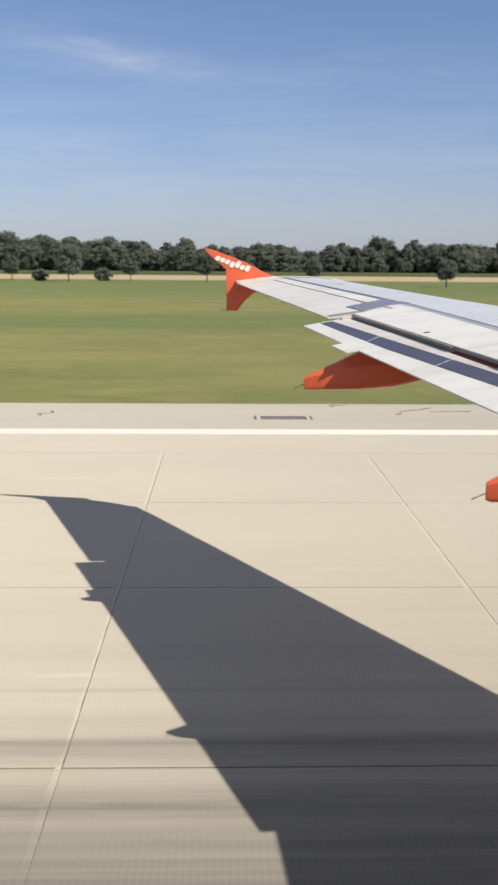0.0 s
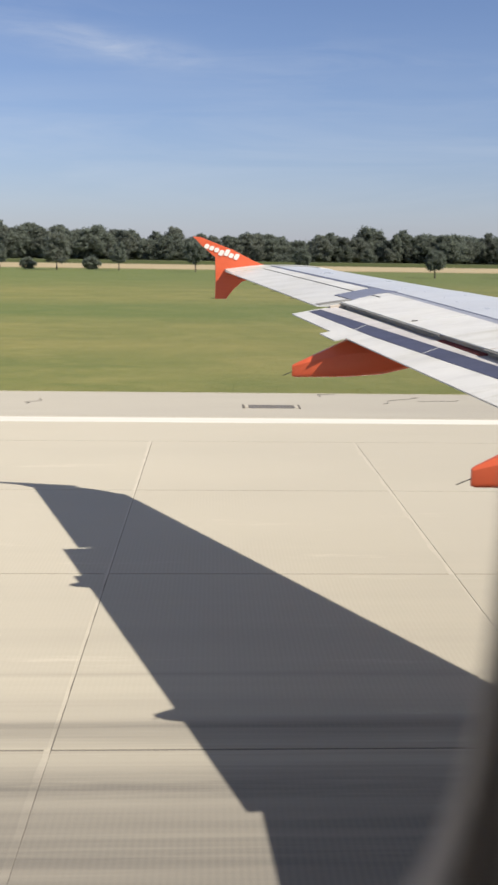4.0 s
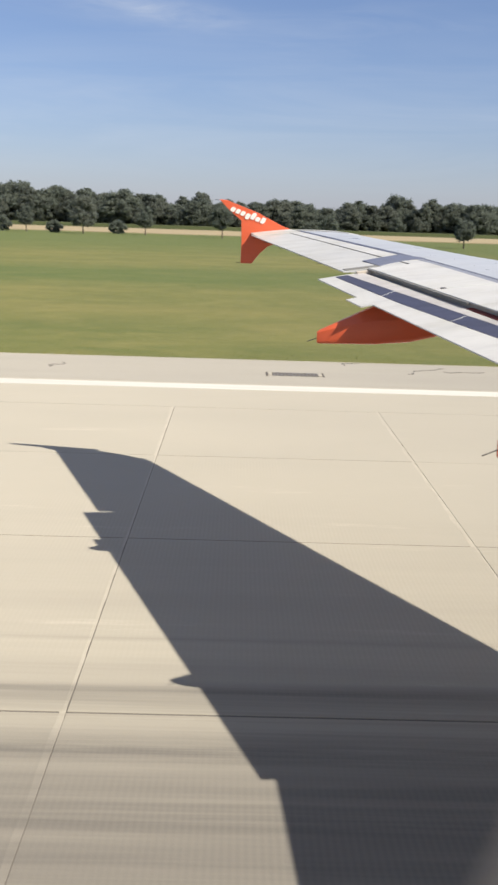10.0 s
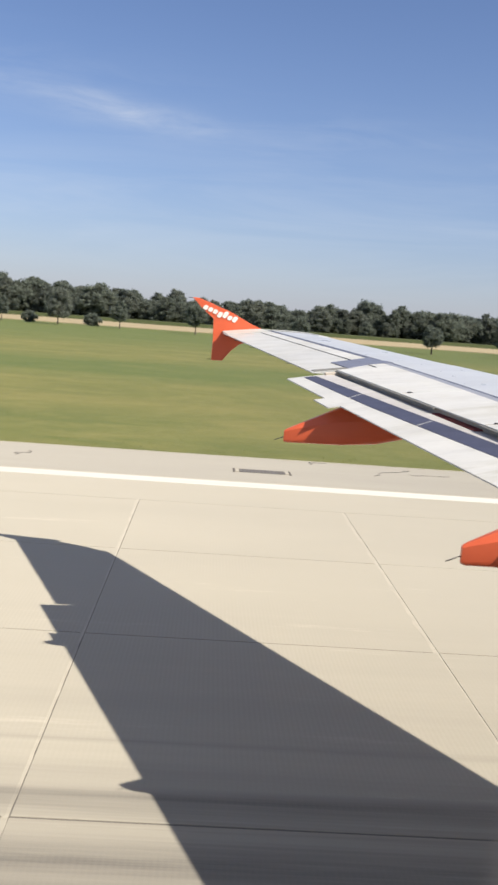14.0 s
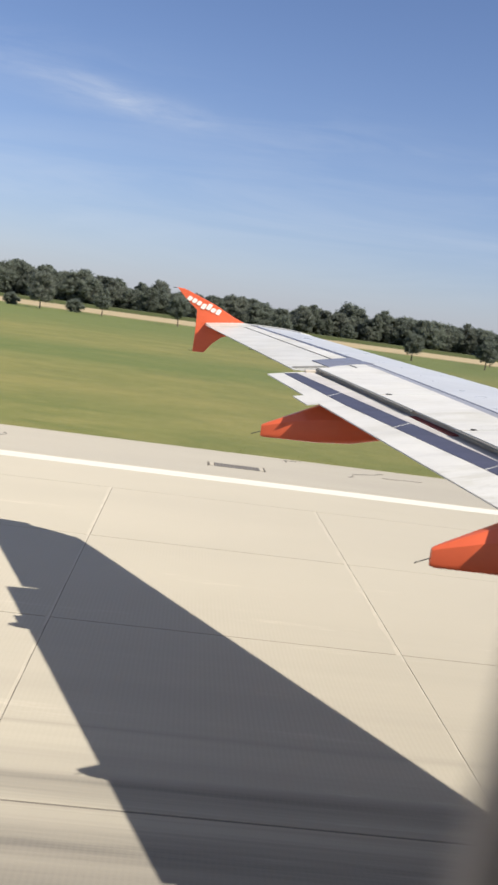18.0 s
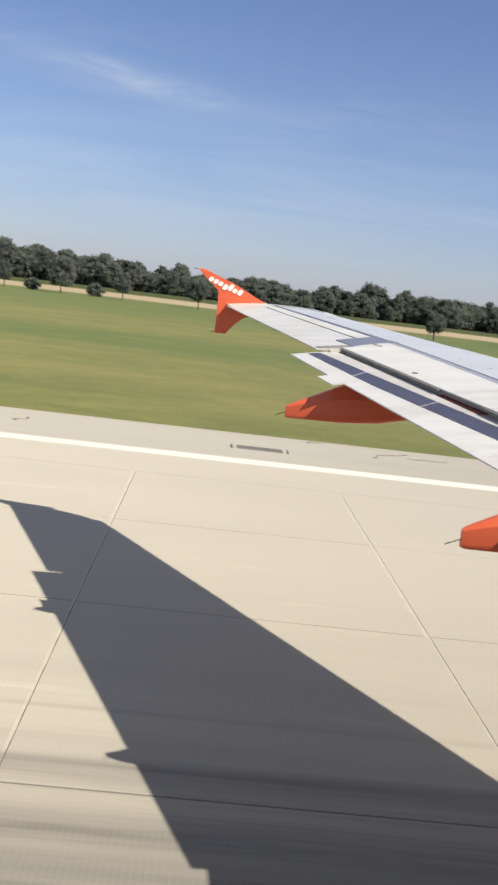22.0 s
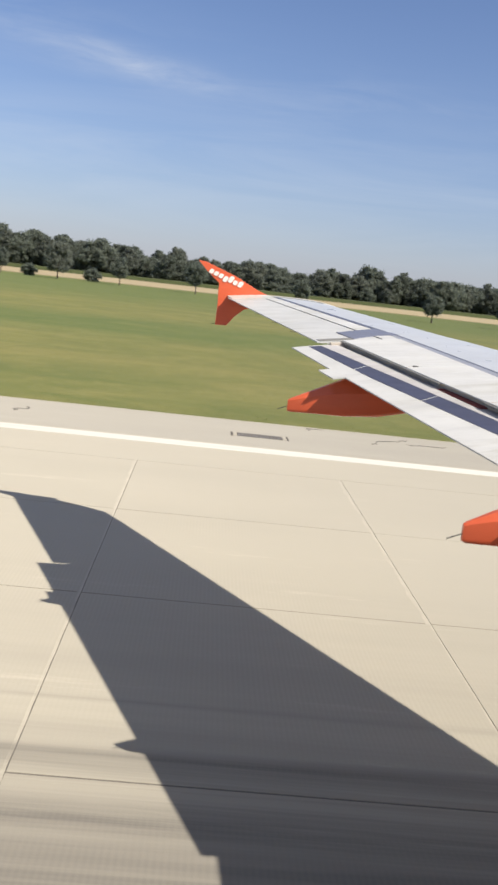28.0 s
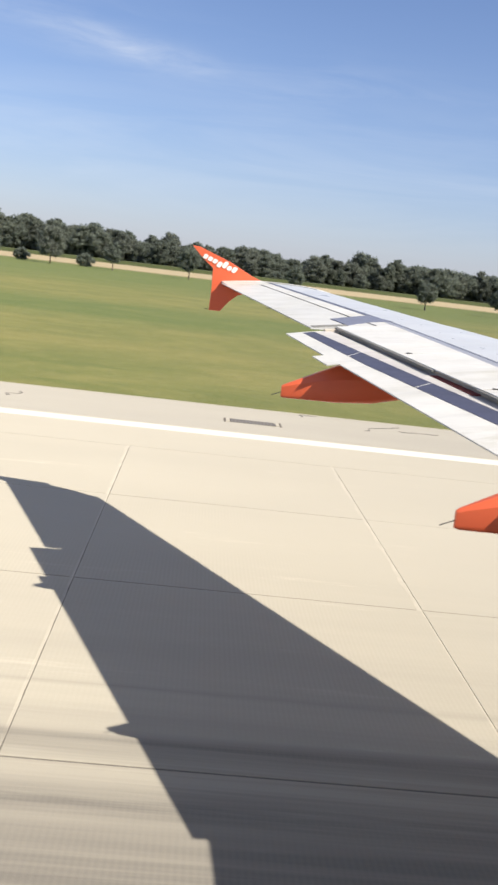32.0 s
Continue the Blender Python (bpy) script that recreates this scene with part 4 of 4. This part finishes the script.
rng = random.Random(5)
spots = []
for depth, step in ((484, 8.0), (492, 7.0), (502, 6.5), (513, 7.0)):
    x = -190.0
    while x < 235:
        spots.append((x + rng.uniform(-2, 2), depth + rng.uniform(-4, 4)))
        x += step * rng.uniform(0.7, 1.3)
for i, (x, y) in enumerate(spots):
    k = kinds[rng.randrange(len(kinds))]
    h = (15, 14, 16, 13, 17, 12, 16, 15)[kinds.index(k)]
    s = belt_height(x) / h * rng.uniform(0.66, 1.12) * (0.86 if y < 488 else 1.0) * (1.22 if rng.random() < 0.07 else 1.0)
    m = pose(x, y, -0.06, 0, 0, rng.uniform(0, 360))
    t = copy_thing(k, m)
    t.scale = (s * rng.uniform(1.0, 1.6), s * rng.uniform(1.0, 1.4), s)
for j, k in enumerate(kinds):
    k.location = (-60 + 34 * j, 524, -0.06)

# a rounder, nearer line of trees along the lane in front of the stubble
lane = [make_tree("lane_tree", "round dark green roadside tree on a short trunk", h, b, w, 110, 7000, 0.15, s, m_, M_BARK, 0.16, 5, "trees along the lane", 0.3)
        for s, (h, b, w, m_) in enumerate(((8.8, 1.7, 6.4, M_LEAF), (8.0, 1.6, 5.6, M_LEAF), (10.8, 1.3, 8.8, M_LEAF_2), (6.4, 1.4, 5.0, M_LEAF)), 40)]
for k, (x, y) in zip(lane, ((-4.6, 259), (-25.5, 266), (-42, 264), (50, 218))):
    k.location = (x, y, -0.06)
for k, x, y, s in ((3, 68.5, 222, 1.05), (1, -58, 268, 0.9), (0, 84, 268, 0.9), (1, 24, 262, 0.9), (3, -78, 262, 1.0), (0, 110, 262, 1.0), (1, 140, 258, 1.0), (0, -105, 262, 1.0)):
    t = copy_thing(lane[k], pose(x, y, -0.06, 0, 0, 70 * s + x))
    t.scale = (s, s, s)

bush_crown = crown_mesh(4.2, 0.0, 6.6, 60, 3600, 0.17, 77, 0.3)
bush_crown.materials.append(M_LEAF)
for x, y, s in ((-66, 274, 1.0), (-51, 272, 0.8), (-34, 276, 0.9), (-88, 275, 1.1), (12, 470, 1.4), (34, 472, 1.2)):
    bsh = thing("bush", "low dark green hedge bush at the field's edge", "bush", "bushes at the field", (x, y, -0.1))
    ob = part("foliage", bush_crown, None, bsh)
    bsh.scale = (s, s, s)

# dense undergrowth behind the belt
def wood_mass(x0, x1, y, step, low, high, seed):
    rs = np.random.RandomState(seed)
    n = int((x1 - x0) / step)
    xs_ = rs.uniform(x0, x1, n)
    hs = np.array([belt_height(v) for v in xs_]) / 14.0
    pos = np.stack([xs_, y + rs.normal(scale=4, size=n), rs.uniform(low, high, n) * hs], 1)
    nn = rs.normal(size=(n, 3)) + np.array([0, -0.8, 0.5])
    nn /= np.linalg.norm(nn, axis=1)[:, None]
    t = np.cross(nn, rs.normal(size=(n, 3)))
    t /= np.linalg.norm(t, axis=1)[:, None]
    b = np.cross(nn, t)
    s = rs.uniform(0.5, 1.1, n)[:, None]
    return mesh_of("wood_mass", np.stack([pos - t * s, pos - b * s, pos + t * s, pos + b * s], 1).reshape(-1, 3), [tuple(range(4 * k, 4 * k + 4)) for k in range(n)])


tagged(part("far_wood", wood_mass(-240, 300, 530, 0.022, 0.0, 10.5, 9), M_LEAF), "dense dark green wood behind the tree belt", "wood", kind="stuff")



# ---- things along the airfield ----
def lattice_mast(x, y, h):
    """A red and white lattice mast with platforms."""
    m = thing("lattice_mast", "red and white lattice mast on the airfield grass", "mast", at=(x, y, -0.06))
    w, n = 0.9, 9
    for k in range(n):
        z0, z1 = h * k / n, h * (k + 1) / n
        mat = M_RED if k % 2 == 0 else M_WALL
        for sx in (-1, 1):
            for sy in (-1, 1):
                part("leg_section", rod((sx * w, sy * w, z0), (sx * w, sy * w, z1), 0.11), mat, m)
        for sx, sy, tx, ty in ((-1, -1, 1, -1), (1, -1, 1, 1), (1, 1, -1, 1), (-1, 1, -1, -1)):
            part("brace", rod((sx * w, sy * w, z0), (tx * w, ty * w, z1), 0.05), mat, m)
            part("rung", rod((sx * w, sy * w, z1), (tx * w, ty * w, z1), 0.05), mat, m)
    part("platform", block(-1.3, 1.3, -1.3, 1.3, h, h + 0.15, 0.03), M_WALL, m)
    part("aerial", rod((0, 0, h), (0, 0, h + 3), 0.06), M_RED, m)
    return m


def equipment_hut(x, y):
    h = thing("equipment_hut", "red and white chequered equipment hut on the grass", "hut", at=(x, y, -0.06))
    for k in range(5):
        part("wall_panel", block(-5 + 2 * k, -3 + 2 * k, -1.5, 1.5, 0, 2.6, 0.03), M_RED if k % 2 == 0 else M_WALL, h)
    part("roof", block(-5.2, 5.2, -1.7, 1.7, 2.6, 2.8, 0.04), M_WALL, h)
    part("door", block(-0.45, 0.45, -1.54, -1.5, 0, 2.0), M_STEEL, h)
    return h


def papi_unit(x, y):
    u = thing("approach_light_box", "low yellow approach light box on short legs", "light", "approach light boxes", (x, y, -0.06))
    part("housing", block(-0.9, 0.9, -0.5, 0.5, 0.35, 0.85, 0.05), M_YELLOW, u)
    for sx in (-0.7, 0.7):
        for sy in (-0.35, 0.35):
            part("leg", rod((sx, sy, 0), (sx, sy, 0.36), 0.04), M_STEEL, u)
    part("lens", block(-0.93, -0.89, -0.3, 0.3, 0.5, 0.7), M_GLASS, u)
    return u


def cabinet(x, y, s):
    c = thing("equipment_cabinet", "small white equipment cabinet in the grass", "cabinet", "white cabinets", (x, y, -0.06))
    part("body", block(-s, s, -s * 0.5, s * 0.5, 0.1, 1.5 * s, 0.03), M_WALL, c)
    part("plinth", block(-s, s, -s * 0.5, s * 0.5, 0, 0.1), M_SHOULDER, c)
    part("door", block(-s * 0.8, s * 0.8, -s * 0.53, -s * 0.5, 0.2, 1.4 * s), M_WALL, c)
    return c


def marker_pole(x, y):
    p = thing("marker_pole", "thin red and white striped marker pole", "pole", "marker poles", (x, y, -0.06))
    for k in range(5):
        part("pole_section", rod((0, 0, 0.6 * k), (0, 0, 0.6 * k + 0.6), 0.06), M_RED if k % 2 else M_WALL, p)
    return p


def farmhouse(x, y, turn, w=7.0, d=11.0):
    f = thing("farmhouse", "white rendered farmhouse with a red tiled gable roof", "house", "farmhouses", (x, y, -0.06))
    f.rotation_euler = (0, 0, radians(turn))
    prof = [(-w / 2, 0), (w / 2, 0), (w / 2, 4.6), (0, 8.2), (-w / 2, 4.6)]
    part("wall", loft([[Vector((a, s * d / 2, b)) for a, b in prof] for s in (-1, 1)], smooth=False), M_WALL, f)
    for s in (-1, 1):
        top = [Vector((s * (w / 2 + 0.5), 0, 4.25)), Vector((0, 0, 8.42))]
        part("roof_slope", slab(lambda a, b: lerp(top[0], top[1], a) + Vector((0, lerp(-d / 2 - 0.5, d / 2 + 0.5, b), 0)), 1, 1, 0.18, False), M_ROOF, f)
    for sx in (-1.9, 1.9):
        for z in (1.0, 3.4):
            win = part("window", block(sx - 0.5, sx + 0.5, -d / 2 - 0.04, -d / 2 + 0.02, z, z + 1.3), M_WALL, f)
            part("pane", block(sx - 0.42, sx + 0.42, -d / 2 - 0.06, -d / 2 - 0.042, z + 0.08, z + 1.22), M_GLASS, win)
    part("chimney", block(0.5, 1.1, 1.0, 1.6, 7.2, 9.3, 0.03), M_ROOF, f)
    return f


lattice_mast(-968, 332, 21)
equipment_hut(-955, 300)
for k in range(4):
    papi_unit(-930 + 1.5 * k, 58 + 9 * k)
for x, y, s in ((-1010, 205, 1.5), (-1000, 84, 0.8), (-700, 150, 0.6), (-385, 230, 0.7)):
    cabinet(x, y, s)
marker_pole(-1069, 190)
for x, y, r in ((-452, 505, 10), (-430, 520, 60), (-520, 512, 95), (-840, 530, 20)):
    farmhouse(x, y, r)

# inset runway lights, three in a row
for bx in (-3.55, -33.6, 26.4):
    for y in (7.22, 8.66, 10.1):
        l = thing("inset_light", "round steel light set flush in the concrete", "light", "inset runway lights", (bx, y, 0))
        n = 20
        ring = lambda r, z: [Vector((r * math.cos(2 * math.pi * k / n), r * math.sin(2 * math.pi * k / n), z)) for k in range(n)]
        part("rim", loft([ring(0.155, -0.01), ring(0.15, 0.006), ring(0.12, 0.009), ring(0.118, -0.005)]), M_STEEL, l)
        part("lens_plate", loft([ring(0.115, -0.01), ring(0.11, 0.008)]), M_GLASS, l)

# painted touchdown blocks further back on the runway
for x in (-1010, -860, -740, -560):
    for y in (7.0, 10.0):
        tagged(part("touchdown_block", block(x, x + 22.5, y, y + 2.6, -0.01, 0.006), M_LINE), "white painted touchdown marking on the concrete", "marking", kind="structure")

# the birch and pine wood passed earlier
birch = make_tree("birch_tree", "tall birch with a bare white trunk and high crown", 21, 9.5, 7, 20, 1300, 0.3, 301, M_LEAF, M_BIRCH, 0.17, 4, "trees of the birch wood", 0.5)
rng = random.Random(21)
birch.location = (-705, 246, -0.06)
for k in range(70):
    t = copy_thing(birch, pose(-712 + 1.35 * k + rng.uniform(-1, 1), 246 + rng.uniform(0, 26), -0.06, 0, 0, rng.uniform(0, 360)))
    s = rng.uniform(0.8, 1.12)
    t.scale = (s, s, s)

# fields, lane and wood beyond the runway's end
tagged(part("dry_field", block(560, 1300, 88, 196, -0.5, 0.02), field("dry_brown_field", (0.36, 0.25, 0.095), (0.28, 0.19, 0.075))), "dry brown harvested field", "field", kind="structure")
tagged(part("lane", block(520, 1400, 198, 202, -0.5, 0.03), M_SHOULDER), "pale narrow farm lane between the fields", "road", kind="structure")
for k in range(8):
    t = copy_thing(lane[k % 4], pose(700 + 28 * k, 207, -0.06, 0, 0, 40 * k))
for k in range(60):
    t = copy_thing(kinds[k % 6], pose(640 + 7.5 * k, 262 + 18 * (k % 3) + rng.uniform(-5, 5), -0.06, 0, 0, 77 * k))
    t.scale = (1.4, 1.4, rng.uniform(0.9, 1.25))
hill_v, hill_f = [], []
for i in range(41):
    for j in range(5):
        x = 400 + 105 * i
        hill_v.append((x, 1700 + 480 * j, -1 + (0, 28, 52, 60, 40)[j] * (0.8 + 0.4 * noise.noise((x * 0.0012, j, 0)))))
for i in range(40):
    for j in range(4):
        a = 5 * i + j
        hill_f.append((a, a + 5, a + 6, a + 1))
tagged(part("wooded_hills", mesh_of("wooded_hills", hill_v, hill_f, True), field("far_woods", (0.06, 0.08, 0.04), (0.045, 0.06, 0.03))), "low wooded hills on the horizon", "hills", kind="structure")
